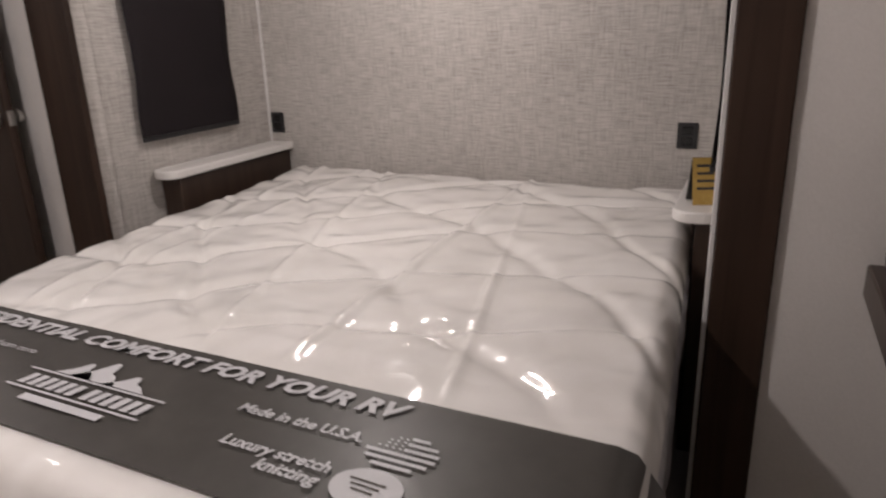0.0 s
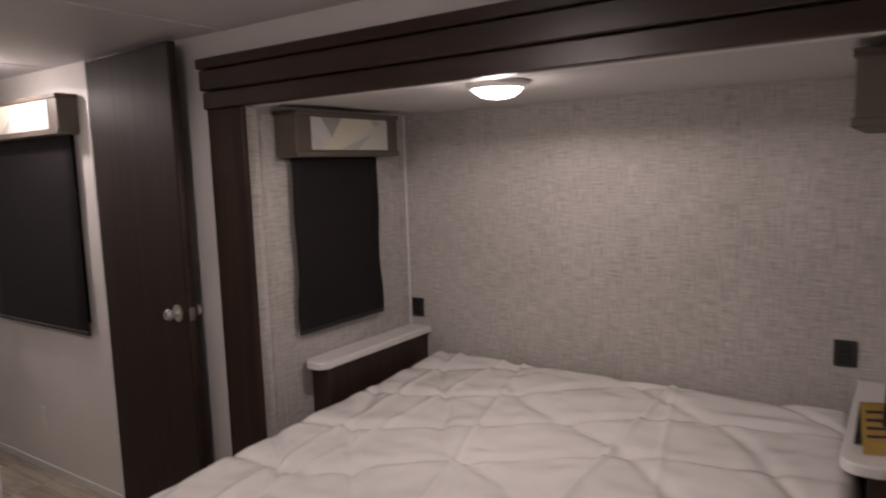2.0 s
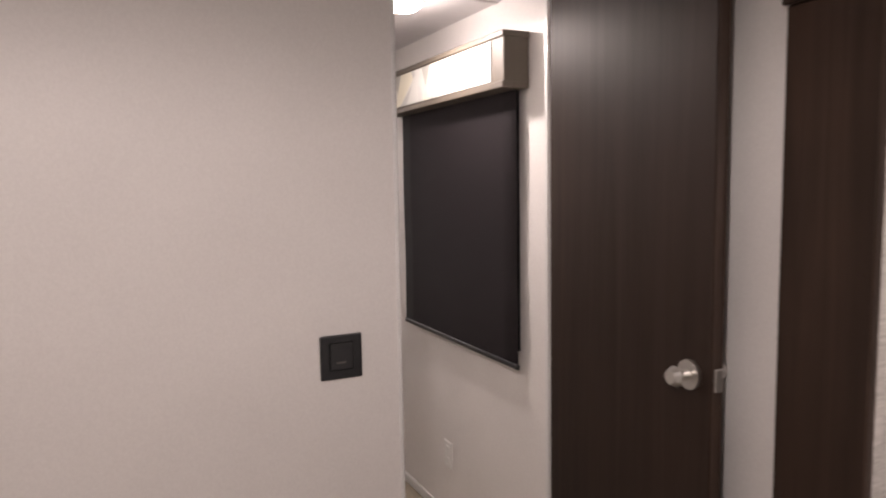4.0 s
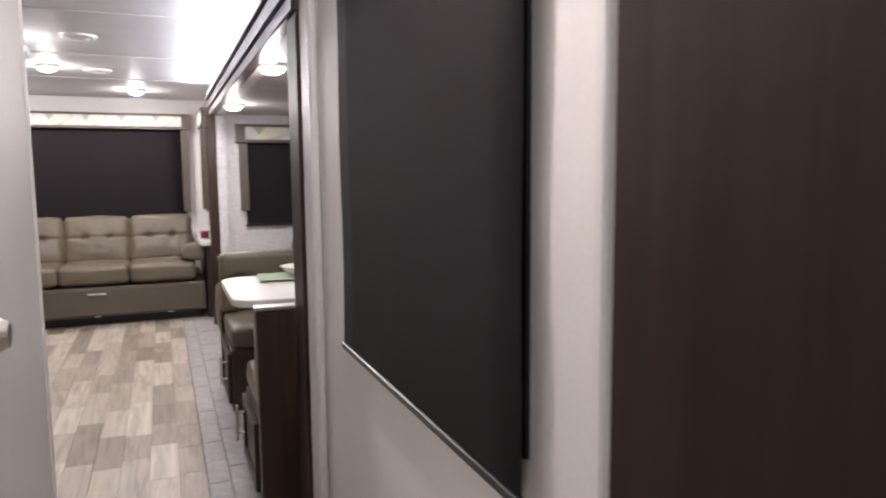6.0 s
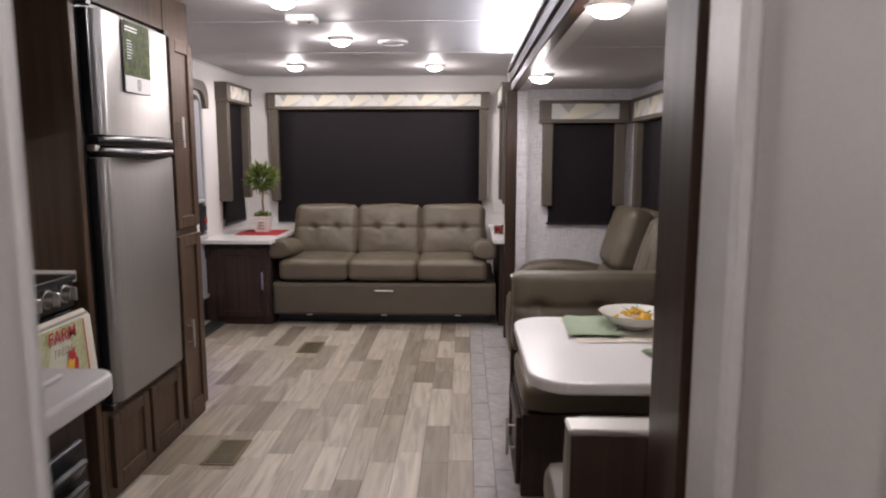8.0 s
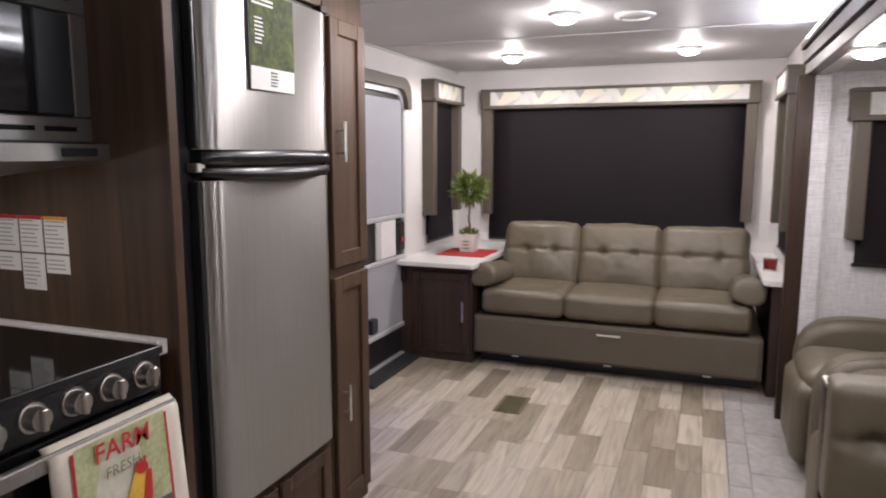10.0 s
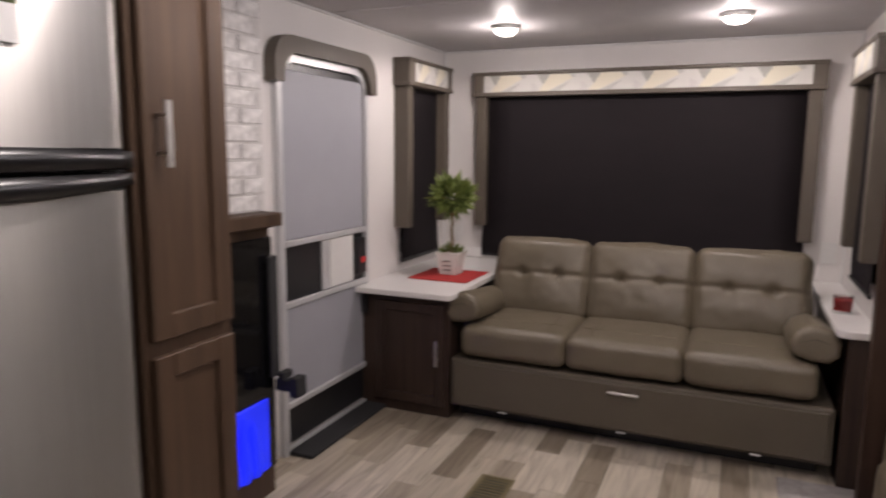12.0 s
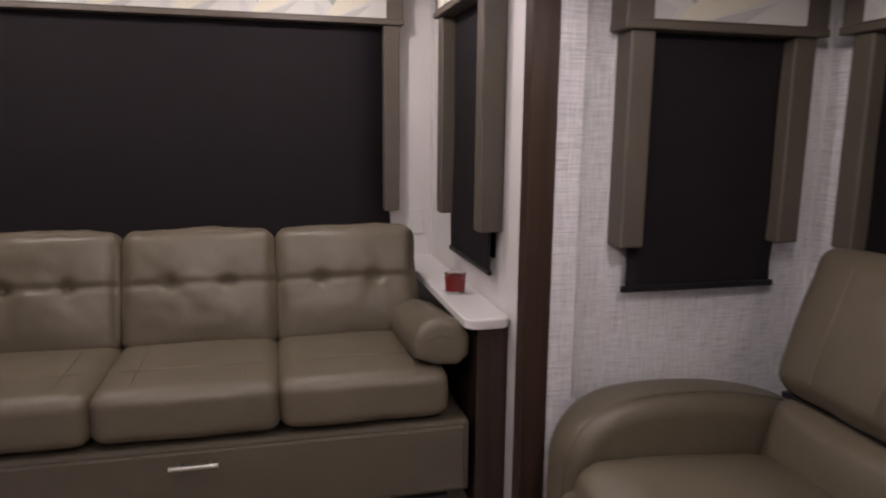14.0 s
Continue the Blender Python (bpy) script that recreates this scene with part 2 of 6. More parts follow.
M_RED = mottled("red_cloth", (0.32, 0.014, 0.014), (0.45, 0.03, 0.025), scale=20, rough=0.85, fine=300, bump_s=0.4)
M_SAGE = mottled("sage_cloth", (0.26, 0.32, 0.22), (0.34, 0.40, 0.29), scale=14, rough=0.9, fine=320, bump_s=0.4)
M_CREAMCLOTH = mottled("cream_cloth", (0.66, 0.6, 0.5), (0.76, 0.71, 0.62), scale=12, rough=0.9, fine=260, bump_s=0.4)
M_PAPER = plain("paper_white", (0.75, 0.74, 0.72), 0.7)
M_INK = plain("ink_dark", (0.05, 0.045, 0.045), 0.7)
M_ORANGE = mottled("print_orange", (0.62, 0.20, 0.02), (0.8, 0.42, 0.05), scale=30, rough=0.85)
M_REDPRINT = plain("print_red", (0.5, 0.03, 0.03), 0.85)
M_GREENPRINT = mottled("print_green", (0.30, 0.34, 0.12), (0.62, 0.62, 0.42), scale=18, rough=0.85)
M_GREYPRINT = plain("print_grey", (0.12, 0.11, 0.10), 0.85)
M_CERAMIC = plain("white_ceramic", (0.75, 0.74, 0.7), 0.15)
M_LEAF = mottled("leaf_green", (0.05, 0.085, 0.016), (0.24, 0.29, 0.075), scale=25, rough=0.5, fine=80)
M_STEM = mottled("twig_bark", (0.16, 0.1, 0.05), (0.28, 0.19, 0.1), scale=30, rough=0.9, stretch=(1, 1, 0.2))
M_FOOD = mottled("pasta_yellow", (0.55, 0.28, 0.02), (0.8, 0.5, 0.05), scale=30, rough=0.5)
M_FOODG = plain("herb_green", (0.08, 0.2, 0.03), 0.6)
M_BRASS = mottled("olive_brass_register", (0.15, 0.122, 0.06), (0.22, 0.185, 0.1), scale=12, rough=0.5, metal=0.3)
M_CARD = mottled("card_yellow", (0.45, 0.28, 0.06), (0.58, 0.4, 0.12), scale=9, rough=0.6)
M_CREAM = plain("valance_cream", (0.62, 0.58, 0.47), 0.7)
M_VGREY = plain("valance_grey", (0.43, 0.42, 0.40), 0.7)
M_VWHITE = plain("valance_white", (0.55, 0.54, 0.51), 0.7)
M_VPALE = plain("valance_pale", (0.50, 0.485, 0.47), 0.7)
M_VDARK = plain("valance_dark", (0.34, 0.33, 0.30), 0.7)
M_GLASS = plain("clear_glass", (0.95, 0.95, 0.95), 0.03)
M_GLASS.node_tree.nodes["Principled BSDF"].inputs["Transmission Weight"].default_value = 1.0
M_BRICK = brick_paint("whitewashed_brick")
M_PLANK = plank_mat("oak_plank")
M_PLANKS = plank_mat("oak_plank_joined", True)
M_SUBFLOOR = mottled("plank_joint", (0.26, 0.225, 0.185), (0.32, 0.28, 0.235), scale=8, rough=0.7)


def mattress_mat():
    """White quilted ticking under a clear plastic wrap."""
    m, nt, bs = base_mat("mattress_in_plastic")
    co = coords(nt)
    n1 = node(nt, "ShaderNodeTexNoise", Scale=5.0, Detail=5.0, Distortion=1.5)
    n2 = node(nt, "ShaderNodeTexNoise", Scale=180.0, Detail=2.0)
    n3 = node(nt, "ShaderNodeTexNoise", Scale=6.0, Detail=1.0, Distortion=0.5)
    for n in (n1, n2, n3):
        nt.links.new(co, n.inputs[0])
    nt.links.new(ramp(nt, n1.outputs[0], [(0.3, (0.80, 0.775, 0.745)), (0.7, (0.87, 0.85, 0.83))]), bs.inputs["Base Color"])
    bs.inputs["Roughness"].default_value = 0.6
    bs.inputs["Coat Weight"].default_value = 1.0
    bs.inputs["Coat IOR"].default_value = 1.7
    bs.inputs["Coat Roughness"].default_value = 0.1
    bump(nt, bs, n2.outputs[0], 0.05, 0.001)
    b = nt.nodes.new("ShaderNodeBump")
    b.inputs["Strength"].default_value, b.inputs["Distance"].default_value = 0.6, 0.03
    nt.links.new(n3.outputs[0], b.inputs["Height"])
    nt.links.new(b.outputs[0], bs.inputs["Coat Normal"])
    return m


M_MATTRESS = mattress_mat()
M_BAND = mottled("mattress_band_film", (0.052, 0.048, 0.044), (0.07, 0.065, 0.06), scale=5, rough=0.42, fine=30, bump_s=0.08, coat=0.3)
M_BANDINK = plain("band_print_grey", (0.56, 0.56, 0.58), 0.5)
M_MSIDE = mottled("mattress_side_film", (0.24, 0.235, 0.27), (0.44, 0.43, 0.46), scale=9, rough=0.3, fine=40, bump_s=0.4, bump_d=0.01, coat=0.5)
M_CARPET = mottled("slide_floor_grey", (0.3, 0.29, 0.28), (0.4, 0.385, 0.37), scale=10, rough=0.9, fine=200, bump_s=0.4)


# ---------------------------------------------------------------- building helpers
def box(bm, x0, x1, y0, y1, z0, z1, bevel=0.0, seg=1):
    r = bmesh.ops.create_cube(bm, size=1.0)
    vs = r["verts"]
    for v in vs:
        v.co = Vector(((x0 + x1) / 2 + v.co.x * (x1 - x0), (y0 + y1) / 2 + v.co.y * (y1 - y0), (z0 + z1) / 2 + v.co.z * (z1 - z0)))
    if bevel:
        es = list({e for v in vs for e in v.link_edges})
        out = bmesh.ops.bevel(bm, geom=es, offset=bevel, segments=seg, affect="EDGES", profile=0.5)
        vs = list({v for f in out["faces"] for v in f.verts})
    return vs


def cyl(bm, p, q, r0, r1=None, n=16):
    """A rod from p to q."""
    p, q = Vector(p), Vector(q)
    r1 = r0 if r1 is None else r1
    d = q - p
    m = Matrix.Translation((p + q) / 2) @ d.to_track_quat("Z", "Y").to_matrix().to_4x4()
    return bmesh.ops.create_cone(bm, cap_ends=True, segments=n, radius1=r0, radius2=r1, depth=d.length, matrix=m)["verts"]


def lathe(bm, x, y, profile, n=24):
    """A turned shape about an upright axis; profile of (radius, z)."""
    rings = []
    for r, z in profile:
        rings.append([bm.verts.new((x + r * math.cos(2 * math.pi * i / n), y + r * math.sin(2 * math.pi * i / n), z)) for i in range(n)])
    for a, b in zip(rings, rings[1:]):
        for i in range(n):
            bm.faces.new((a[i], a[(i + 1) % n], b[(i + 1) % n], b[i]))
    for ring in (rings[0], rings[-1]):
        if (ring[0].co - ring[n // 2].co).length > 1e-4:
            bm.faces.new(ring)


def soft_box(bm, c, size, r=0.04, cuts=8, bulge=0.0, rot=None, dimples=(), face=1, wrinkle=0.004, seed=0):
    """A padded block: rounded corners, bulging faces, and buttoned dimples (u, v) on the face named by its axis."""
    tmp = bmesh.new()
    bmesh.ops.create_cube(tmp, size=1.0)
    bmesh.ops.subdivide_edges(tmp, edges=tmp.edges[:], cuts=cuts, use_grid_fill=True)
    h = Vector(size) / 2
    axes = [i for i in range(3) if i != face]
    for v in tmp.verts:
        u = v.co * 2
        p = Vector((u.x * h.x, u.y * h.y, u.z * h.z))
        inner = Vector([max(-(h[i] - r), min(h[i] - r, p[i])) for i in range(3)])
        d = p - inner
        if d.length > 1e-9:
            p = inner + d.normalized() * r
        b = bulge * (1 - u[axes[0]] ** 2) * (1 - u[axes[1]] ** 2)
        p[face] += b * u[face]
        for i in axes:
            o = [k for k in range(3) if k != i]
            p[i] += 0.35 * bulge * u[i] * (1 - u[o[0]] ** 2) * (1 - u[o[1]] ** 2)
        if u[face] < -0.5 or face == 2 and u[face] > 0.5:
            for du, dv, depth, rad in dimples:
                q = math.hypot(p[axes[0]] - du, p[axes[1]] - dv)
                p[face] += (1 if face != 2 else -1) * depth * math.exp(-(q / rad) ** 2)
        n = noise.noise(Vector((p.x * 7 + seed, p.y * 7, p.z * 7))) + 0.5 * noise.noise(Vector((p.x * 19, p.y * 19 + seed, p.z * 19)))
        p += (p.normalized() if p.length else Vector((0, 0, 0))) * n * wrinkle
        v.co = p
    m = Matrix.Translation(c) @ (rot.to_4x4() if rot else Matrix.Identity(4))
    bmesh.ops.transform(tmp, matrix=m, verts=tmp.verts[:])
    for f in tmp.faces:
        f.smooth = True
    me = bpy.data.meshes.new("tmp")
    tmp.to_mesh(me)
    tmp.free()
    bm.from_mesh(me)
    bpy.data.meshes.remove(me)


def pad(bm, pts, depth_axis, d0, d1, r=0.02, seg=3):
    """An extruded outline with rounded long edges. pts in the other two axes."""
    o = [i for i in range(3) if i != depth_axis]
    def at(p, d):
        v = [0, 0, 0]
        v[o[0]], v[o[1]], v[depth_axis] = p[0], p[1], d
        return v
    a = [bm.verts.new(at(p, d0)) for p in pts]
    b = [bm.verts.new(at(p, d1)) for p in pts]
    fs = [bm.faces.new(a), bm.faces.new(list(reversed(b)))]
    for i in range(len(pts)):
        j = (i + 1) % len(pts)
        fs.append(bm.faces.new((a[j], a[i], b[i], b[j])))
    bmesh.ops.recalc_face_normals(bm, faces=fs)
    if r:
        es = [e for f in fs[:2] for e in f.edges]
        bmesh.ops.bevel(bm, geom=es, offset=r, segments=seg, affect="EDGES", profile=0.5)


def rounded(x0, x1, y0, y1, r, n=6, corners=(1, 1, 1, 1)):
    """Outline of a rectangle with rounded corners, from the lower left one, counter-clockwise."""
    pts = []
    for k, (cx, cy, a0) in enumerate(((x0, y0, 180), (x1, y0, 270), (x1, y1, 0), (x0, y1, 90))):
        if not corners[k]:
            pts.append((cx, cy))
            continue
        ox = cx + r if k in (0, 3) else cx - r
        oy = cy + r if k in (0, 1) else cy - r
        for i in range(n + 1):
            t = radians(a0 + 90 * i / n)
            pts.append((ox + r * math.cos(t), oy + r * math.sin(t)))
    return pts


def mesh_of(name, bm, mats, offset=(0, 0, 0)):
    bmesh.ops.recalc_face_normals(bm, faces=bm.faces[:])
    if any(offset):
        bmesh.ops.translate(bm, vec=-Vector(offset), verts=bm.verts[:])
    me = bpy.data.meshes.new(name)
    bm.to_mesh(me)
    bm.free()
    for m in mats if isinstance(mats, (list, tuple)) else [mats]:
        me.materials.append(m)
    return me


def root_of(ob):
    while ob.parent:
        ob = ob.parent
    return ob


def part(name, bm, material, parent, label=""):
    """A bmesh in world metres as one mesh under a thing or a part."""
    ob = new(name, mesh_of(name, bm, material, root_of(parent).location))
    ob.parent = parent
    return tagged(ob, label)


def thing(name, loc, label, category, group=""):
    ob = new(name)
    ob.empty_display_size = 0.05
    ob.location = loc
    return tagged(ob, label, category, group)


def single(name, bm, material, label, category, group="", kind=""):
    return tagged(new(name, mesh_of(name, bm, material)), label, category, group, kind)


def struct(name, bm, material, label="", category="wall"):
    return single(name, bm, material, label, category, kind="structure")


def one(fn, *a, **k):
    bm = bmesh.new()
    fn(bm, *a, **k)
    return bm


def text_bm(words, size, m, align="LEFT", shear=0.0, bold=0.0):
    cu = bpy.data.curves.new("lettering", "FONT")
    cu.body, cu.size, cu.align_x, cu.shear, cu.offset, cu.resolution_u = words, size, align, shear, bold, 2
    ob = new("lettering", cu)
    me = bpy.data.meshes.new_from_object(ob.evaluated_get(bpy.context.evaluated_depsgraph_get()))
    bpy.data.objects.remove(ob)
    bpy.data.curves.remove(cu)
    bm = bmesh.new()
    bm.from_mesh(me)
    bpy.data.meshes.remove(me)
    bmesh.ops.transform(bm, matrix=m, verts=bm.verts[:])
    return bm


def bars(bm, m, rows, width, h, gap, seed=1):
    """Plain bars in place of small writing, on the plane of m (x along, y up)."""
    rng = random.Random(seed)
    for i in range(rows):
        w = width * rng.uniform(0.6, 1.0)
        vs = [bm.verts.new(m @ Vector(p)) for p in ((0, -i * gap, 0), (w, -i * gap, 0), (w, -i * gap + h, 0), (0, -i * gap + h, 0))]
        bm.faces.new(vs)


# ---------------------------------------------------------------- floor, walls, ceiling
bm = bmesh.new()
box(bm, XL - 0.06, BED_X + 0.06, YF - 0.06, YR + 0.06, -0.08, -0.006)
floor = struct("floor", bm, M_SUBFLOOR, "greyed oak plank vinyl floor", "floor")

T = 0.06
bm = bmesh.new()   # side wall with the openings of the two slide-outs
BY0, BY1 = -2.64, -0.655     # bed slide opening
DY0, DY1 = 2.045, 5.71       # dinette slide opening
HB = 1.755                   # opening height
box(bm, XR, XR + T, YF, BY0, -0.006, CEIL)
box(bm, XR, XR + T, BY0, BY1, HB, CEIL)
box(bm, XR, XR + T, BY1, DY0, -0.006, CEIL)
box(bm, XR, XR + T, DY0, DY1, HB, CEIL)
box(bm, XR, XR + T, DY1, YR, -0.006, CEIL)
wall_r = struct("wall_slide_side", bm, M_WALL, "off-white textured side wall panel with two slide-out openings")
wall_l = struct("wall_entry_side", one(box, XL - T, XL, YF, YR, -0.006, CEIL), M_WALL, "off-white textured side wall panel")
struct("wall_rear", one(box, XL - T, XR + T, YR, YR + T, -0.006, CEIL), M_WALL, "off-white textured wall panel behind the sofa")
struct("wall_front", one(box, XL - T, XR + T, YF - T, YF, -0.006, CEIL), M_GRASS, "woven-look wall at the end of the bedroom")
bm = bmesh.new()
box(bm, XL - T, XR + T, YF - T, YR + T, CEIL, CEIL + 0.05)
for y in (-1.9, -0.6, 0.62, 1.9, 3.4, 4.66, 5.78):   # panel joints with a slim cover strip
    box(bm, XL, XR, y - 0.012, y + 0.012, CEIL - 0.004, CEIL + 0.002, 0.001)
struct("ceiling", bm, M_CEIL, "pale grey satin ceiling panels with slim joint strips", "ceiling")


def slide_shell(name, y0, y1, wallmat, zf, xo):
    bm = bmesh.new()
    box(bm, XR + T, xo + 0.05, y0 - 0.05, y0, -0.006, SLIDE_C)
    box(bm, XR + T, xo + 0.05, y1, y1 + 0.05, -0.006, SLIDE_C)
    box(bm, xo, xo + 0.05, y0, y1, -0.006, SLIDE_C)
    struct("wall_" + name, bm, wallmat, "woven-look wall covering inside the " + name.replace("_", " "))
    bm = bmesh.new()
    box(bm, XR + 0.012, xo + 0.05, y0 - 0.05, y1 + 0.05, SLIDE_C, SLIDE_C + 0.05)
    if y1 > 0:
        box(bm, XR + T, xo, (y0 + y1) / 2 - 0.01, (y0 + y1) / 2 + 0.01, SLIDE_C - 0.003, SLIDE_C + 0.002)
    struct("ceiling_" + name, bm, M_SLCEIL, "off-white slide-out ceiling", "ceiling")
    struct("floor_" + name, one(box, XR, xo, y0, y1, -0.006, zf), M_CARPET if y1 < 0 else M_TILE, "grey slide-out floor", "floor")


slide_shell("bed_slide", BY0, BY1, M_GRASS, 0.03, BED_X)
slide_shell("dinette_slide", DY0, DY1, M_GRASS2, 0.012, SLIDE_X)

# bathroom block between bedroom and kitchen
PX, PY0, PY1, PY2 = 0.112, 0.16, 0.22, 1.367
HX = -0.012
bm = bmesh.new()
box(bm, XL, PX, PY0, PY1, -0.006, CEIL)
struct("wall_bedroom_partition", bm, M_WALL, "off-white partition wall at the bedroom door")
struct("trim", one(box, PX, PX + 0.012, PY0 - 0.004, PY1 + 0.004, 0, CEIL - 0.002, 0.003), M_TRIM, "white edge trim of the bedroom doorway", "trim")
bm = bmesh.new()
box(bm, HX - 0.05, HX, PY1, 0.26, -0.006, CEIL)
box(bm, HX - 0.05, HX, 0.26, 0.90, 1.92, CEIL)
box(bm, HX - 0.05, HX, 0.90, PY2, -0.006, CEIL)
box(bm, XL, HX - 0.05, PY2 - 0.05, PY2, -0.006, CEIL)
struct("wall_bathroom", bm, M_WALL, "off-white textured bathroom wall along the passage")
struct("trim", one(box, HX - 0.03, HX + 0.006, PY2, PY2 + 0.010, 0, CEIL - 0.002, 0.002), M_TRIM, "white corner trim at the kitchen end of the passage", "trim")
bd = thing("bathroom_door", (HX - 0.03, 0.58, 0.0), "white flush bathroom door with a satin nickel knob", "door")
part("door_leaf", one(box, HX - 0.045, HX - 0.02, 0.262, 0.898, 0.012, 1.918, 0.003), M_WPLASTIC, bd)
bm = bmesh.new()
cyl(bm, (HX - 0.02, 0.83, 1.02), (HX - 0.014, 0.83, 1.02), 0.031)
cyl(bm, (HX - 0.014, 0.83, 1.02), (HX + 0.03, 0.83, 1.02), 0.011)
cyl(bm, (HX + 0.012, 0.83, 1.02), (HX + 0.03, 0.83, 1.02), 0.019, 0.025)
cyl(bm, (HX + 0.03, 0.83, 1.02), (HX + 0.042, 0.83, 1.02), 0.025, 0.018)
part("door_knob", bm, M_NICKEL, bd, "satin nickel knob")

# skirting and corner trims
for (x0, x1, y0, y1) in ((XR - 0.008, XR, BY1 + 0.2, DY0 - 0.31), (HX, HX + 0.008, 0.92, PY2), (XL, PX, PY0 - 0.008, PY0), (XL, XL + 0.008, 5.07, 5.26)):
    struct("baseboard", one(box, x0, x1, y0, y1, 0, 0.045, 0.002), M_TRIM, "slim off-white skirting strip", "baseboard")
for x, y in ((XR - 0.012, YR - 0.012), (XL, YR - 0.012)):
    struct("trim", one(box, x, x + 0.012, y, y + 0.012, 0, CEIL - 0.003, 0.002), M_TRIM, "white corner trim strip", "trim")
struct("trim", one(box, XL + 0.012, XR - 0.012, YR - 0.012, YR, CEIL - 0.014, CEIL - 0.002, 0.002), M_TRIM, "white ceiling trim strip", "trim")
struct("trim", one(box, XL, XL + 0.012, 5.07, YR - 0.013, CEIL - 0.014, CEIL - 0.002, 0.002), M_TRIM, "white ceiling trim strip", "trim")
struct("trim", one(box, BED_X - 0.010, BED_X, BY1 - 0.010, BY1, 0.05, SLIDE_C - 0.002, 0.002), M_TRIM, "white corner trim strip", "trim")
struct("trim", one(box, SLIDE_X - 0.010, SLIDE_X, DY1 - 0.010, DY1, 0.05, SLIDE_C - 0.002, 0.002), M_TRIM, "white corner trim strip", "trim")


# ---------------------------------------------------------------- slide-out surrounds
def fascia(name, y0, y1, w0, w1, z0, z1, xf, label, lap=0.0, strips=True, xe=None):
    """Stepped wooden surround of a slide opening: two posts and a header of three boards."""
    th = thing(name, (XR, (y0 + y1) / 2, 0), label, "trim")
    th["kind"] = "structure"
    for a, b, nm in ((y0 - w0, y0, "post"), (y1 - lap - 0.01, y1 + w1, "post")):
        far = xe and a > y0
        part(nm, one(box, xe if far else xf, 0.679 if far else XR - 0.001, a, b, 0.0, z0, 0.004), M_FASCIA, th)
    h = z1 - z0
    zs = (z0 - 0.002, z0 + h * 0.36, z0 + h * 0.78, z1)
    for i, (a, b) in enumerate(zip(zs, zs[1:])):
        part("header_board", one(box, xf - 0.012 * (i + 1), XR - 0.001, y0 - w0 - 0.004, y1 + w1 + 0.004, a + 0.002, b - 0.002, 0.004), M_FASCIA_Y, th)
    for a in (y0, y1 - 0.012) if strips else ():
        part("edge_strip", one(box, XR - 0.004, XR + T + 0.01, a, a + 0.012, 0.03, z0, 0.002), M_TRIM if a == y0 else M_GRASS, th, "pale edge strip" if a == y0 else "woven-look edge strip")
    return th


fascia("bed_slide_surround", BY0, BY1, 0.125, 0.15, 1.752, 1.93, 0.665, "dark-stained wooden surround of the bed slide-out", 0.03)
fascia("dinette_slide_surround", DY0, DY1, 0.165, 0.02, 1.752, 1.91, 0.65, "dark-stained wooden surround of the dinette slide-out", 0.03, False, 0.604)
struct("wall_slide_jamb", one(box, 0.680, XR + T + 0.002, DY1 - 0.036, DY1 - 0.0005, 0.012, HB - 0.006), M_GRASS2, "woven-look cover on the jamb of the slide-out")
struct("trim", one(box, XR - 0.03, XR - 0.001, DY0 - 0.30, DY0 - 0.172, 0, 1.98, 0.008), M_TRIM, "white trim board beside the slide-out surround", "trim")
single("led_strip", one(box, 0.62, 0.645, DY0 + 0.05, DY1 - 0.1, 1.912, 1.92, 0.002), M_LED, "glowing white LED strip on top of the slide surround", "light strip")


# ---------------------------------------------------------------- lamps, vents, detector
def can_lamp(x, y, z, r=0.075):
    th = thing("ceiling_lamp", (x, y, z), "round white ceiling lamp with a glowing lens, switched on", "lamp", "round ceiling lamps")
    bm = bmesh.new()
    lathe(bm, x, y, [(r, z - 0.001), (r, z - 0.012), (r * 0.86, z - 0.022), (r * 0.8, z - 0.02), (r * 0.8, z - 0.004)])
    part("rim", bm, M_WPLASTIC, th)
    bm = bmesh.new()
    lathe(bm, x, y, [(r * 0.79, z - 0.016), (r * 0.74, z - 0.030), (r * 0.52, z - 0.043), (r * 0.25, z - 0.049), (0.004, z - 0.051)])
    part("lens", bm, M_LENS, th, "glowing white lens")


for x, y in LIVING_CANS + HALL_CANS + BED_CANS:
    can_lamp(x, y, CEIL)
for x, y in SLIDE_CANS:
    can_lamp(x, y, SLIDE_C)
can_lamp(0.88, -1.60, SLIDE_C, 0.095)
for x, y in ((-0.14, 5.32), (-0.14, 4.02)):
    th = thing("ceiling_vent", (x, y, CEIL), "round white plastic ceiling air vent", "vent", "round ceiling vents")
    bm = bmesh.new()
    lathe(bm, x, y, [(0.095, CEIL - 0.001), (0.093, CEIL - 0.012), (0.07, CEIL - 0.018), (0.066, CEIL - 0.004)])
    part("ring", bm, M_WPLASTIC, th)
    part("centre_disc", one(lathe, x, y, [(0.055, CEIL - 0.004), (0.05, CEIL - 0.012), (0.003, CEIL - 0.014)]), M_WPLASTIC, th)
th = thing("smoke_detector", (-0.52, 4.50, CEIL), "white smoke detector on the ceiling", "detector")
part("body", one(box, -0.60, -0.45, 4.44, 4.56, CEIL - 0.038, CEIL - 0.001, 0.008, 2), M_WPLASTIC, th)
part("sensor_dome", one(lathe, -0.565, 4.47, [(0.028, CEIL - 0.036), (0.026, CEIL - 0.05), (0.004, CEIL - 0.056)]), M_WPLASTIC, th)
part("button", one(cyl, (-0.48, 4.47, CEIL - 0.036), (-0.48, 4.47, CEIL - 0.042), 0.010), M_GREYPRINT, th)


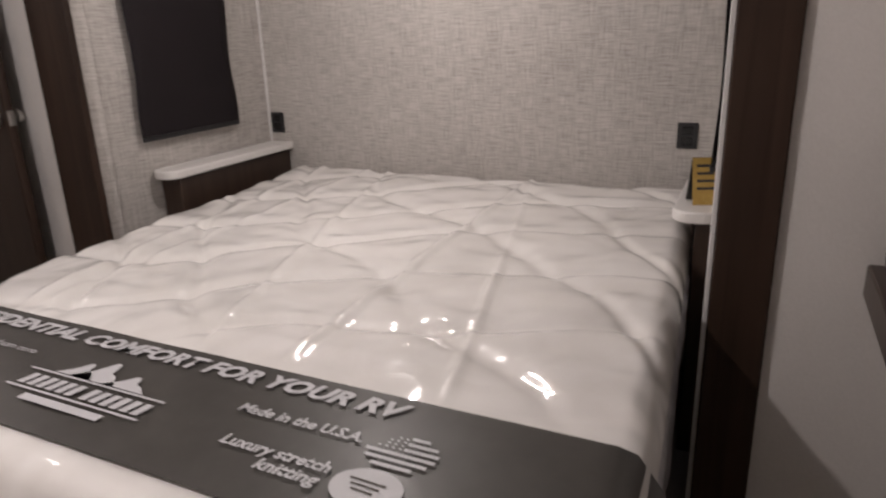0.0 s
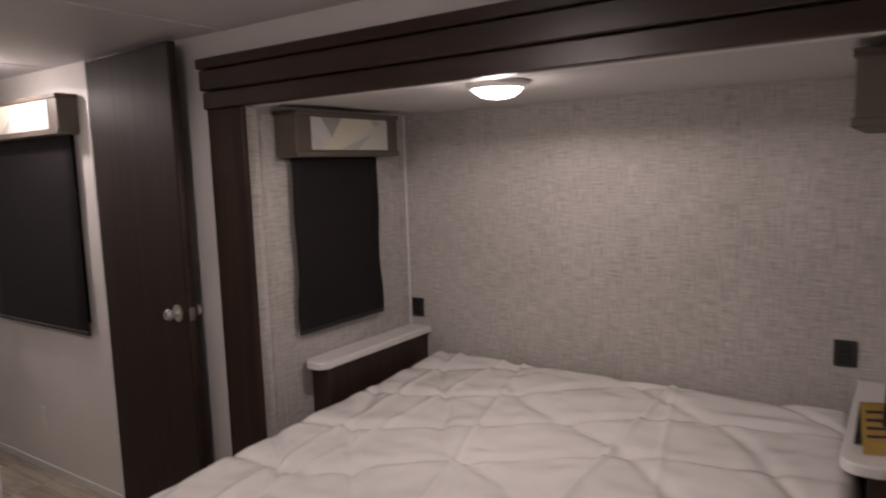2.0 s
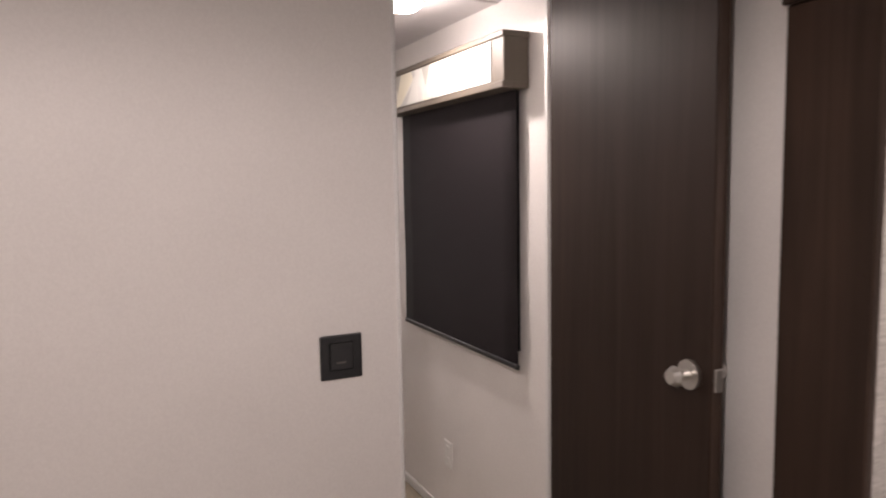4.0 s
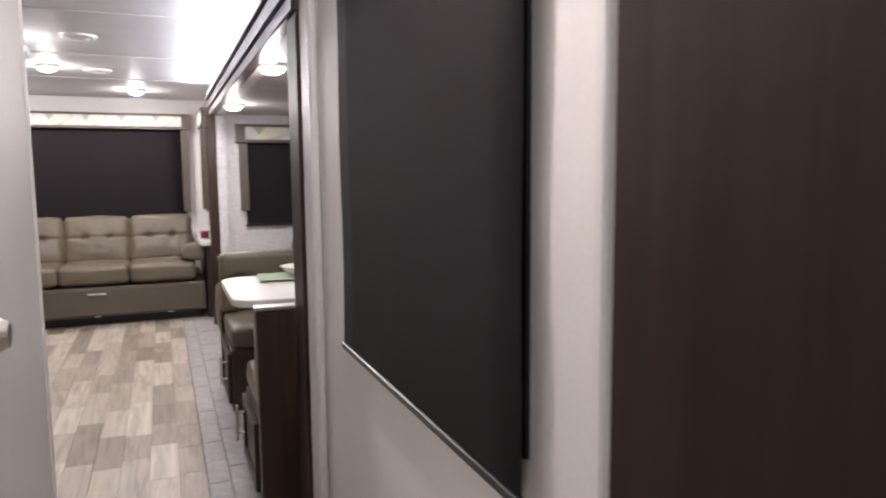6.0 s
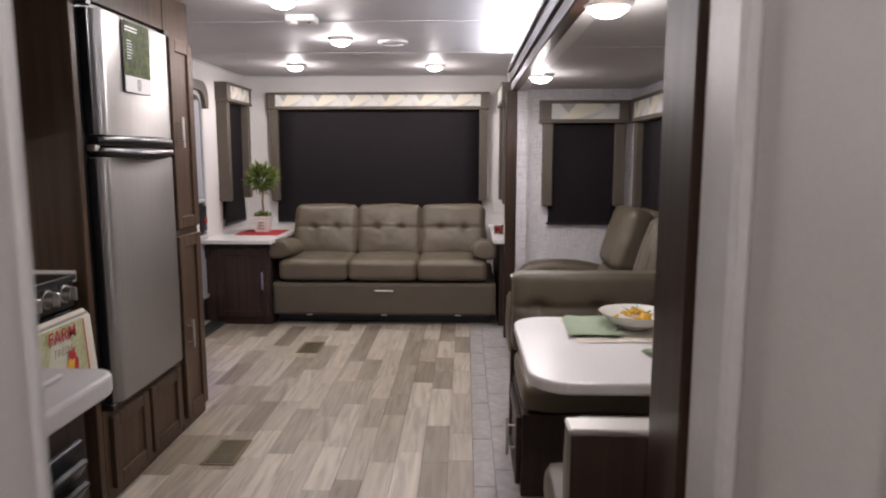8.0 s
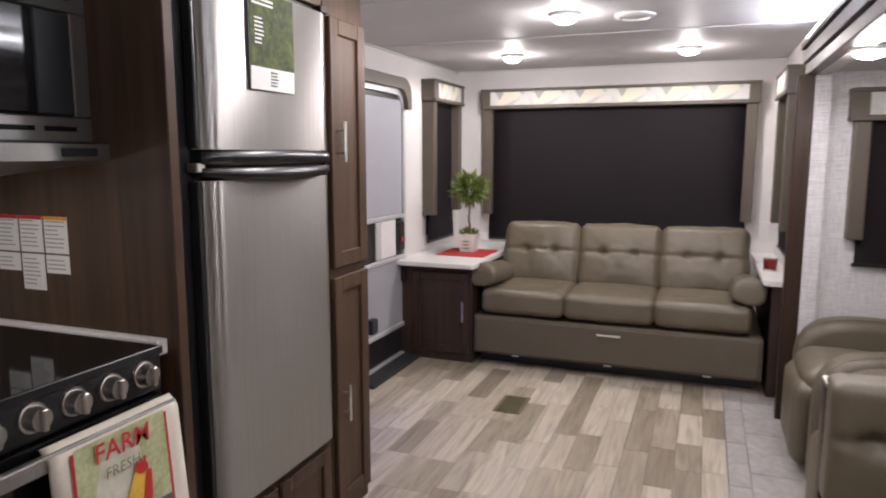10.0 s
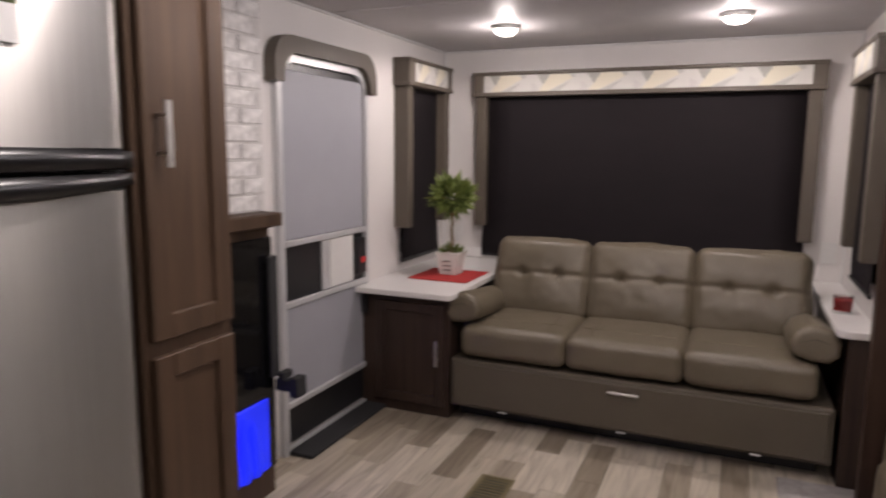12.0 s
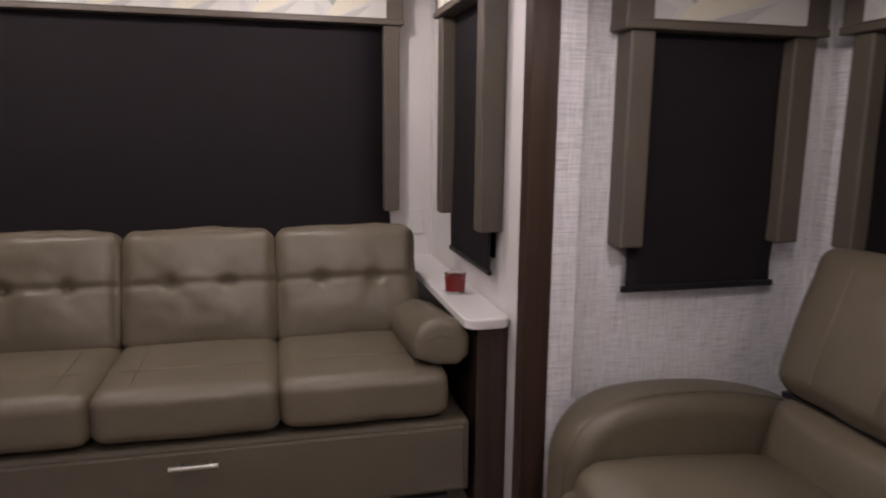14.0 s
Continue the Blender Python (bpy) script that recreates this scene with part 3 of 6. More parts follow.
# ---------------------------------------------------------------- windows
def window_set(name, m, w, z0, z1, zv0, zv1, depth, wings, label, seed, wing_z=0.0, vw=0.07):
    """A dark roller shade under a boxed valance with a triangle-patterned inset. Local x along the wall, y out of it, z up."""
    th = thing(name, m.translation, label, "window covering", "shaded windows")
    th["kind"] = ""
    def put(nm, bm, mat, parent, lab=""):
        bmesh.ops.recalc_face_normals(bm, faces=bm.faces[:])
        mm = Matrix.Translation(-m.translation) @ m
        bmesh.ops.transform(bm, matrix=mm, verts=bm.verts[:])
        me = bpy.data.meshes.new(nm)
        bm.to_mesh(me)
        bm.free()
        for k in mat if isinstance(mat, list) else [mat]:
            me.materials.append(k)
        ob = new(nm, me)
        ob.parent = parent
        return tagged(ob, lab)
    rng = random.Random(seed)
    h = w / 2
    bm = bmesh.new()   # hanging cloth with slightly waving edges
    nx, nz = 10, 14
    grid = {}
    for side in (0, 1):
        for i in range(nx + 1):
            for k in range(nz + 1):
                f = i / nx
                zz = z0 + 0.012 + (zv0 + 0.03 - z0) * k / nz
                wob = 0.007 * math.sin(k * 0.8 + seed) * (abs(f - 0.5) * 2) ** 3 * (1 if f > 0.5 else -1) * (1 - k / nz)
                yy = 0.030 + 0.005 * math.sin(k * 0.7 + seed + 3 * f) * (1 - k / nz) * (0.3 + abs(f - 0.5)) + (0.0015 if side else 0)
                grid[side, i, k] = bm.verts.new((-h + w * f + wob, yy, zz))
    for side in (0, 1):
        for i in range(nx):
            for k in range(nz):
                q = [grid[side, i, k], grid[side, i + 1, k], grid[side, i + 1, k + 1], grid[side, i, k + 1]]
                bm.faces.new(q if side else q[::-1]).smooth = True
    for k in range(nz):
        for i in (0, nx):
            bm.faces.new((grid[0, i, k], grid[0, i, k + 1], grid[1, i, k + 1], grid[1, i, k]))
    put("shade", bm, M_SHADE, th)
    put("bottom_bar", one(box, -h - 0.004, h + 0.004, 0.024, 0.038, z0 - 0.004, z0 + 0.014, 0.003), M_BLACK, th)
    put("pane_backing", one(box, -h + 0.03, h - 0.03, 0.001, 0.008, z0 + 0.05, zv0), M_BLACKG, th)
    v = h + vw
    bm = bmesh.new()
    box(bm, -v, v, 0.001, depth, zv0, zv1, 0.006, 2)
    val = put("valance", bm, M_TAUPE, th)
    put("top_lip", one(box, -v - 0.004, v + 0.004, 0.001, depth + 0.006, zv1 - 0.016, zv1 + 0.004, 0.003), M_TAUPE, val)
    put("bottom_lip", one(box, -v - 0.002, v + 0.002, 0.004, depth + 0.006, zv0 - 0.004, zv0 + 0.018, 0.003), M_TAUPE, val)
    e = v - 0.075
    a, b = zv0 + 0.022, zv1 - 0.02
    bm = bmesh.new()
    yy = depth + 0.003
    n = max(1, round(2 * e / 0.31))
    step = 2 * e / n
    def poly(pts, mi, lift, i):
        f = bm.faces.new([bm.verts.new((max(-e, min(e, e - (i + u) * step)), yy + lift, a + (b - a) * q)) for u, q in pts])
        f.material_index = mi
    for i in range(n):
        j = rng.uniform(-0.02, 0.02)
        poly([(0, 0), (1, 0), (1, 1), (0, 1)], 2, 0.0, i)
        poly([(0.15, 0.0), (0.34, 0.0), (0.82 + j, 0.75), (0.76, 1.0), (0.38 + j, 1.0)], 0, 0.0010, i)
        poly([(0.12, 1.0), (0.38 + j, 1.0), (0.245, 0.38 + j)], 3, 0.0010, i)
        poly([(0.34, 0.0), (0.79, 0.55 + j), (0.58, 0.0)], 1, 0.0014, i)
        poly([(0.76, 1.0), (0.82 + j, 0.75), (0.90, 0.86), (0.86, 1.0)], 1, 0.0010, i)
        poly([(0.0, 0.55), (0.14, 0.25), (0.10, 0.0), (0.0, 0.0)], 4, 0.0010, i)
    put("pattern_inset", bm, [M_CREAM, M_VGREY, M_VWHITE, M_VDARK, M_VPALE], val, "cream and grey triangle-patterned inset")
    if wings:
        for s in (-1, 1):
            x0 = h - 0.03 if s > 0 else -h - 0.04
            put("side_wing", one(box, x0, x0 + 0.07, 0.001, depth - 0.012, wing_z, zv0 - 0.004, 0.006, 2), M_TAUPE, th)
    return th


W_LABEL = "dark roller shade under a taupe patterned valance"
window_set("rear_window_shade", pose(-0.464, YR, 0, 0, 0, 180), 1.885, 0.70, 1.73, 1.725, 1.868, 0.10, True, W_LABEL + ", wide, behind the sofa", 1, 0.90, 0.054)
window_set("window_shade", pose(XL, 6.733, 0, 0, 0, -90), 0.52, 0.73, 1.75, 1.748, 1.895, 0.105, True, W_LABEL + ", beside the entry door", 2, 0.935, 0.052)
window_set("window_shade", pose(XR, 6.415, 0, 0, 0, 90), 0.53, 0.79, 1.71, 1.705, 1.85, 0.095, True, W_LABEL + ", above the end shelf", 3, 0.94, 0.052)
window_set("window_shade", pose(1.137, DY1, 0, 0, 0, 180), 0.482, 0.832, 1.535, 1.533, 1.678, 0.09, True, W_LABEL + ", in the dinette slide-out", 4, 0.962, 0.062)
window_set("window_shade", pose(SLIDE_X, 4.05, 0, 0, 0, 90), 2.92, 0.838, 1.535, 1.533, 1.678, 0.09, True, W_LABEL + ", long, behind the recliners", 5, 0.962)
window_set("window_shade", pose(XR, 0.919, 0, 0, 0, 90), 0.932, 0.806, 1.71, 1.72, 1.888, 0.095, False, W_LABEL + ", in the passage", 6, 0, 0.03)
window_set("window_shade", pose(1.145, BY1, 0, 0, 0, 180), 0.50, 0.885, 1.58, 1.577, 1.742, 0.115, False, W_LABEL + ", beside the bed", 7, 0, 0.05)
window_set("window_shade", pose(1.145, BY0, 0, 0, 0, 0), 0.50, 0.885, 1.58, 1.577, 1.742, 0.115, False, W_LABEL + ", beside the bed", 8, 0, 0.05)

# ---------------------------------------------------------------- bedroom
MX0, MX1, MY0, MY1, MZ = -0.40, 1.625, -2.57, -0.868, 0.650
BX0, BX1 = -0.312, 0.012      # the printed band
bed = thing("bed", (0.6, -1.68, 0.03), "bed with a white plastic-wrapped mattress on a dark platform", "bed")
bm = bmesh.new()
box(bm, MX0 + 0.12, 1.625, MY0 + 0.06, MY1 - 0.06, 0.03, 0.40, 0.006)
part("platform", bm, M_CABD, bed)


def askew(bm):
    """The mattress lies slightly turned on its platform."""
    for v in bm.verts:
        v.co.y += 0.06 * (v.co.x - 0.9)


def mattress_top(x, y):
    u = min(x - MX0, MX1 - x)
    v = min(y - MY0, MY1 - y)
    r = 0.055
    def drop(d):
        return 0 if d >= r else r - math.sqrt(max(0.0, r * r - (r - d) ** 2))
    z = MZ - drop(u) - drop(v) + 0.009 * max(0.0, x)
    soft = min(1.0, max(0.0, (x - BX1 - 0.016 * (y + 0.92)) / 0.10)) if x > BX0 - 0.06 else 0.6
    soft *= min(1, u / 0.05, v / 0.05)
    wx = x + 0.09 * noise.noise(Vector((x * 2.2, y * 2.2, 1.0)))
    wy = y + 0.11 * noise.noise(Vector((x * 1.9, y * 1.9, 7.0)))
    ridge = 0.0
    for k, (fx, fy) in enumerate(((9.5, 4.0), (6.0, -7.0))):   # stitched valleys of the quilting
        v = abs(math.sin(wx * fx + wy * fy + 0.8 * math.sin(wy * 4.0 + k)))
        ridge += 0.006 - 0.011 * math.exp(-(v / 0.24) ** 2)
    fold = 0.008 * noise.noise(Vector((x * 5, y * 4, 3.0))) + 0.007 * noise.noise(Vector((wx * 12, wy * 7, 5.0)))
    crease = 0.0
    for cy, slope, w, h in ((-1.10, 0.06, 0.014, 0.009), (-1.18, -0.05, 0.011, 0.006), (-1.90, -0.05, 0.013, 0.009), (-1.62, 0.22, 0.010, 0.007), (-2.18, 0.16, 0.010, 0.006)):
        crease += h * math.exp(-(((y - cy - slope * (x - 0.3)) / w) ** 2))
    return z + soft * (ridge + fold + crease)


bm = bmesh.new()
NX, NY = 240, 180
xs = [MX0 + (MX1 - MX0) * i / NX for i in range(NX + 1)]
ys = [MY0 + (MY1 - MY0) * j / NY for j in range(NY + 1)]
rows = [[bm.verts.new((x, y, mattress_top(x, y))) for y in ys] for x in xs]
for i in range(NX):
    for j in range(NY):
        bm.faces.new((rows[i][j], rows[i + 1][j], rows[i + 1][j + 1], rows[i][j + 1])).smooth = True
askew(bm)
mattress = part("mattress", bm, M_MATTRESS, bed, "white quilted mattress top under wrinkled clear plastic")
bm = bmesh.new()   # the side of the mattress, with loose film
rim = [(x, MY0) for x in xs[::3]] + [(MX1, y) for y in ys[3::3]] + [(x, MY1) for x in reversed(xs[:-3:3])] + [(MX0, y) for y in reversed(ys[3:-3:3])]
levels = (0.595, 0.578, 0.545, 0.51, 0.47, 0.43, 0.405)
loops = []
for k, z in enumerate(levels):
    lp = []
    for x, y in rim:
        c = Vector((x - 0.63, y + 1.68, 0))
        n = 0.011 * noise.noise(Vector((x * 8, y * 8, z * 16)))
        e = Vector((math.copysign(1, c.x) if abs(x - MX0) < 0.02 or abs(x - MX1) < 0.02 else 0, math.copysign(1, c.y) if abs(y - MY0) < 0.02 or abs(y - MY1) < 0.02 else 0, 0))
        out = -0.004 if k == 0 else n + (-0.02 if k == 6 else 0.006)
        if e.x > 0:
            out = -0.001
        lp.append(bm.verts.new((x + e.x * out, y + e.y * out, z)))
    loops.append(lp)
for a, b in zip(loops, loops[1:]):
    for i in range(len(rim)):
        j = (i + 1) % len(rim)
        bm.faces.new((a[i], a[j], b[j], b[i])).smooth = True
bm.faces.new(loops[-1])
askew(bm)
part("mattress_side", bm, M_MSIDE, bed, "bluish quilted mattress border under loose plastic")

# printed band across the foot of the mattress, folded over both sides
bm = bmesh.new()
prof = []
for j in range(61):
    y = MY0 + (MY1 - MY0) * j / 60
    prof.append((y, None))
path = [(MY0 - 0.016, 0.48), (MY0 - 0.016, 0.54), (MY0 - 0.013, 0.595)] + [(y, None) for y, _ in prof[1:-1]] + [(MY1 + 0.013, 0.595), (MY1 + 0.016, 0.54), (MY1 + 0.016, 0.48)]
strips = []
for y, z in path:
    line = []
    for i in range(13):
        x = BX0 + (BX1 - BX0) * i / 12 + 0.016 * (max(min(y, MY1), MY0) + 0.92)
        zz = mattress_top(min(max(x, MX0 + 0.08), BX1 - 0.001), y) + 0.006 + 0.0015 * noise.noise(Vector((x * 9, y * 6, 2))) if z is None else z
        line.append(bm.verts.new((x, y, zz)))
    strips.append(line)
for a, b in zip(strips, strips[1:]):
    for i in range(12):
        bm.faces.new((a[i], a[i + 1], b[i + 1], b[i])).smooth = True
askew(bm)
band = part("printed_band", bm, M_BAND, bed, "dark grey printed advertising band")
SKEW = 0.016


def band_xy(u, v):
    """From the printed band's own along and up to the floor plan."""
    along, up = 0.180 + (u - 0.12) * 1.037, BX1 + (v + 0.05) * 0.853
    return up - SKEW * along, -0.92 - along


def band_text(words, u0, u1, v, height, shear=0.2, bold=0.0):
    bm = text_bm(words, 1.0, Matrix.Identity(4), shear=shear, bold=bold)
    xs = [p.co.x for p in bm.verts]
    lo, hi = min(xs), max(xs)
    for p in bm.verts:
        x, y = band_xy(u0 + (p.co.x - lo) / (hi - lo) * (u1 - u0), v + p.co.y / 0.7 * height)
        p.co = (x, y, MZ + 0.0105)
    return part("lettering", bm, M_BANDINK, band)


band_text("RESIDENTIAL COMFORT FOR YOUR RV", 0.12, 1.225, -0.125, 0.046, 0.25, 0.04)
band_text("Made in the U.S.A.", 0.965, 1.195, -0.218, 0.027, 0.12, 0.028)
band_text("Luxury stretch", 1.0, 1.19, -0.314, 0.027, 0.12, 0.028)
band_text("knitting", 1.085, 1.19, -0.350, 0.027, 0.12, 0.028)
band_text("High-density foam core", 0.187, 0.46, -0.212, 0.021, 0.1)
band_text("Luxurious Euro-top", 0.142, 0.37, -0.292, 0.021, 0.1)
band_text("for added comfort", 0.13, 0.345, -0.326, 0.021, 0.1)


def band_poly(bm, pts, lift=0.0):
    bm.faces.new([bm.verts.new((*band_xy(u, v), MZ + 0.0105 + lift)) for u, v in pts])


def disc(u, v, ru, rv, n=32):
    return [(u + ru * math.cos(2 * math.pi * i / n), v + rv * math.sin(2 * math.pi * i / n)) for i in range(n)]


for u, v, ru, rv in ((0.085, -0.185, 0.048, 0.032), (0.075, -0.287, 0.05, 0.034), (1.255, -0.322, 0.052, 0.048)):
    bm = bmesh.new()
    band_poly(bm, disc(u, v, ru, rv))
    bd = part("badge", bm, M_BANDINK, band)
    bm = bmesh.new()
    for k in range(3):
        w = ru * (0.35 + 0.12 * k)
        band_poly(bm, [(u - w, v - 0.012 + 0.012 * k), (u + w * 0.8, v - 0.014 + 0.012 * k), (u + w * 0.8, v - 0.009 + 0.012 * k), (u - w, v - 0.007 + 0.012 * k)], 0.001)
    part("badge_drawing", bm, M_GREYPRINT, bd)
for pk, top, w in ((0.614, 0.055, 0.045), (0.66, 0.078, 0.055), (0.735, 0.05, 0.05)):   # mountain emblem
    bm = bmesh.new()
    b = -0.25
    band_poly(bm, [(pk - w, b), (pk + w, b), (pk + w * 0.55, b + top * 0.42), (pk + w * 0.3, b + top * 0.5), (pk + w * 0.12, b + top), (pk - w * 0.1, b + top), (pk - w * 0.45, b + top * 0.45)])
    part("emblem_peak", bm, M_BANDINK, band)
for u0, u1, v0, v1 in ((0.51, 0.84, -0.259, -0.253), (0.52, 0.84, -0.326, -0.320), (0.59, 0.78, -0.357, -0.337)):
    bm = bmesh.new()
    band_poly(bm, [(u0, v0), (u1, v0), (u1, v1), (u0, v1)])
    part("emblem_bar", bm, M_BANDINK, band)
for k in range(12):
    u0 = 0.535 + k * 0.024 + (0.012 if k > 5 else 0)
    bm = bmesh.new()
    band_poly(bm, [(u0, -0.312), (u0 + 0.016, -0.312), (u0 + 0.022, -0.272), (u0 + 0.006, -0.272)])
    part("emblem_block", bm, M_BANDINK, band)
fu, fv, fr_ = 1.262, -0.217, 0.05
for k in range(6):
    o = -fr_ + (2 * k + 0.6) * fr_ / 6
    half = math.sqrt(max(0, fr_ * fr_ - (o + fr_ / 12) ** 2)) * 1.1
    u0 = fu - half if k < 3 else fu
    bm = bmesh.new()
    band_poly(bm, [(u0, fv + o), (fu + half, fv + o), (fu + half, fv + o + fr_ / 6), (u0, fv + o + fr_ / 6)])
    part("flag_stripe", bm, M_BANDINK, band)
bm = bmesh.new()
for i in range(4):
    for k in range(4):
        u, v = fu - 0.008 - i * 0.011, fv + 0.006 + k * 0.010
        if (u - fu) ** 2 + (v - fv) ** 2 < (fr_ - 0.006) ** 2:
            band_poly(bm, [(u, v), (u + 0.004, v), (u + 0.004, v + 0.004), (u, v + 0.004)])
part("flag_stars", bm, M_BANDINK, band)["kind"] = "stuff"


def bedside(y0, y1, side):
    """Narrow bedside cabinet with a pale top that overhangs and has one rounded corner."""
    th = thing("bedside_shelf", (1.29, (y0 + y1) / 2, 0.03), "narrow dark bedside cabinet with a pale stone-look top", "cabinet", "bedside shelves")
    part("body", one(box, 0.965, 1.635, y0 + (0.002 if side < 0 else 0.02), y1 - (0.06 if side < 0 else 0.002), 0.03, 0.74, 0.003), M_CABD, th)
    bm = bmesh.new()
    pad(bm, rounded(0.91, 1.638, y0, y1, 0.05, 6, (1, 0, 0, 1)), 2, 0.741, 0.773, 0.006, 2)
    part("top", bm, M_WHITE, th, "pale stone-look top")
    return th


bedside(-0.775, BY1 - 0.002, 1)
bedside(BY0 + 0.002, -2.515, -1)
for y in (-0.705, -2.475):
    th = thing("power_outlet", (BED_X, y, 0.86), "black power outlet on the woven wall", "outlet", "black outlets")
    part("plate", one(box, BED_X - 0.009, BED_X - 0.001, y - 0.034, y + 0.034, 0.812, 0.902, 0.003), M_BLACK, th)
    for dz in (-0.019, 0.019):
        part("socket", one(box, BED_X - 0.012, BED_X - 0.009, y - 0.017, y + 0.017, 0.857 + dz - 0.014, 0.857 + dz + 0.014, 0.002), M_BLACKG, th)

card = thing("info_card", (1.0, -2.585, 0.774), "small yellow folded card standing on the bedside shelf", "card")
CM = Matrix.Translation((1.02, -2.585, 0.775)) @ Matrix.Rotation(radians(22), 4, "Z")
for sgn, mat, lab in ((-1, M_CARD, "yellow printed face"), (1, M_BLACK, "black back")):
    bm = one(box, -0.0012, 0.0012, -0.036, 0.036, 0, 0.125)
    bmesh.ops.transform(bm, matrix=CM @ pose(0.032 * sgn, 0, 0, 0, -14 * sgn, 0), verts=bm.verts[:])
    leaf = part("leaf", bm, mat, card, lab)
    if sgn < 0:
        bm = bmesh.new()
        bars(bm, CM @ pose(-0.032, 0, 0, 0, 14, 0) @ pose(-0.0018, 0.026, 0.10, 90, 0, -90), 4, 0.05, 0.007, 0.02, 5)
        part("printed_lines", bm, M_INK, leaf)

# bedroom door, swung open along the side wall
door = thing("bedroom_door", (0.672, 0.22, 0.0), "dark wood bedroom door standing open with a nickel knob", "door")
L = 0.645


def door_piece(name, x0, x1, y0, y1, z0, z1, mat, parent, bev=0.003, lab=""):
    bm = one(box, x0, x1, y0, y1, z0, z1, bev)
    return door_put(name, bm, mat, parent, lab)


DM = Matrix.Translation((0.664, 0.225, 0)) @ Matrix.Rotation(radians(-4.2), 4, "Z")


def door_put(name, bm, mat, parent, lab=""):
    bmesh.ops.transform(bm, matrix=DM, verts=bm.verts[:])
    return part(name, bm, mat, parent, lab)


door_piece("door_leaf", -0.034, 0.0, -L, 0, 0.015, 2.0, M_DOOR, door)
door_piece("edge_band", -0.030, -0.004, -L - 0.003, -L - 0.0005, 0.02, 1.995, M_CABD, door, 0)
bm = bmesh.new()
cyl(bm, (-0.034, -L + 0.06, 1.0), (-0.042, -L + 0.06, 1.0), 0.033)
cyl(bm, (-0.042, -L + 0.06, 1.0), (-0.072, -L + 0.06, 1.0), 0.012)
cyl(bm, (-0.064, -L + 0.06, 1.0), (-0.076, -L + 0.06, 1.0), 0.016, 0.023)
cyl(bm, (-0.076, -L + 0.06, 1.0), (-0.090, -L + 0.06, 1.0), 0.023, 0.016)
cyl(bm, (0.0, -L + 0.06, 1.0), (0.03, -L + 0.06, 1.0), 0.012)
cyl(bm, (0.03, -L + 0.06, 1.0), (0.05, -L + 0.06, 1.0), 0.027, 0.02)
door_put("door_knob", bm, M_NICKEL, door, "satin nickel knob")
door_piece("latch", -0.028, -0.006, -L - 0.007, -L - 0.003, 0.975, 1.025, M_NICKEL, door, 0.002, "nickel latch plate")
for z in (0.25, 1.0, 1.78):
    bm = one(cyl, (0.004, 0.004, z - 0.045), (0.004, 0.004, z + 0.045), 0.006)
    door_put("hinge", bm, M_NICKEL, door)
struct("trim", one(box, 0.664, XR - 0.001, 0.245, 0.31, 0, CEIL - 0.003, 0.006), M_TRIM, "white jamb of the bedroom doorway", "trim")
struct("trim", one(box, 0.652, XR - 0.001, 0.27, 0.29, 0, CEIL - 0.003, 0.004), M_TRIM, "white door stop of the bedroom doorway", "trim")

sw = thing("light_switch", (-0.04, PY0, 1.005), "black double light switch on the partition wall", "switch")
part("plate", one(box, -0.092, 0.014, PY0 - 0.009, PY0 - 0.001, 0.95, 1.06, 0.004, 2), M_BLACK, sw)
part("rocker", one(box, -0.070, -0.008, PY0 - 0.013, PY0 - 0.009, 0.973, 1.043, 0.003), M_BLACK, sw)
part("rocker_mark", one(box, -0.054, -0.030, PY0 - 0.0145, PY0 - 0.013, 0.99, 0.995), M_GREYPRINT, sw)

out = thing("power_outlet", (XR, 1.02, 0.3), "white power outlet low on the passage wall", "outlet")
part("plate", one(box, XR - 0.007, XR - 0.001, 1.0, 1.07, 0.24, 0.355, 0.003), M_WPLASTIC, out)
for dz in (-0.024, 0.024):
    part("socket", one(box, XR - 0.0095, XR - 0.007, 1.018, 1.052, 0.297 + dz - 0.014, 0.297 + dz + 0.014, 0.002), M_WPLASTIC, out)

# shelf on the front bedroom wall with a cable
sh = thing("wall_shelf", (0.14, YF, 0.70), "dark wooden wall shelf with a thick front edge", "shelf")
part("board", one(box, -0.35, 0.63, YF + 0.001, YF + 0.15, 0.70, 0.768, 0.004), M_FASCIA_Y, sh)
part("device", one(box, -0.25, 0.44, YF + 0.01, YF + 0.12, 0.769, 1.05, 0.008, 2), M_BLACK, sh, "black flat device on the shelf")
cu = bpy.data.curves.new("cable", "CURVE")
cu.dimensions, cu.bevel_depth, cu.bevel_resolution = "3D", 0.004, 2
sp = cu.splines.new("NURBS")
pts = [(0.43, YF + 0.10, 0.86), (0.50, YF + 0.13, 0.875), (0.555, YF + 0.13, 0.84), (0.56, YF + 0.13, 0.80), (0.52, YF + 0.13, 0.776), (0.46, YF + 0.12, 0.776)]
sp.points.add(len(pts) - 1)
for p, q in zip(sp.points, pts):
    p.co = (*q, 1)
sp.use_endpoint_u = True
cu.materials.append(M_RUBBER)
tagged(new("cable", cu), "thin black looped cable on the wall shelf", "cable")

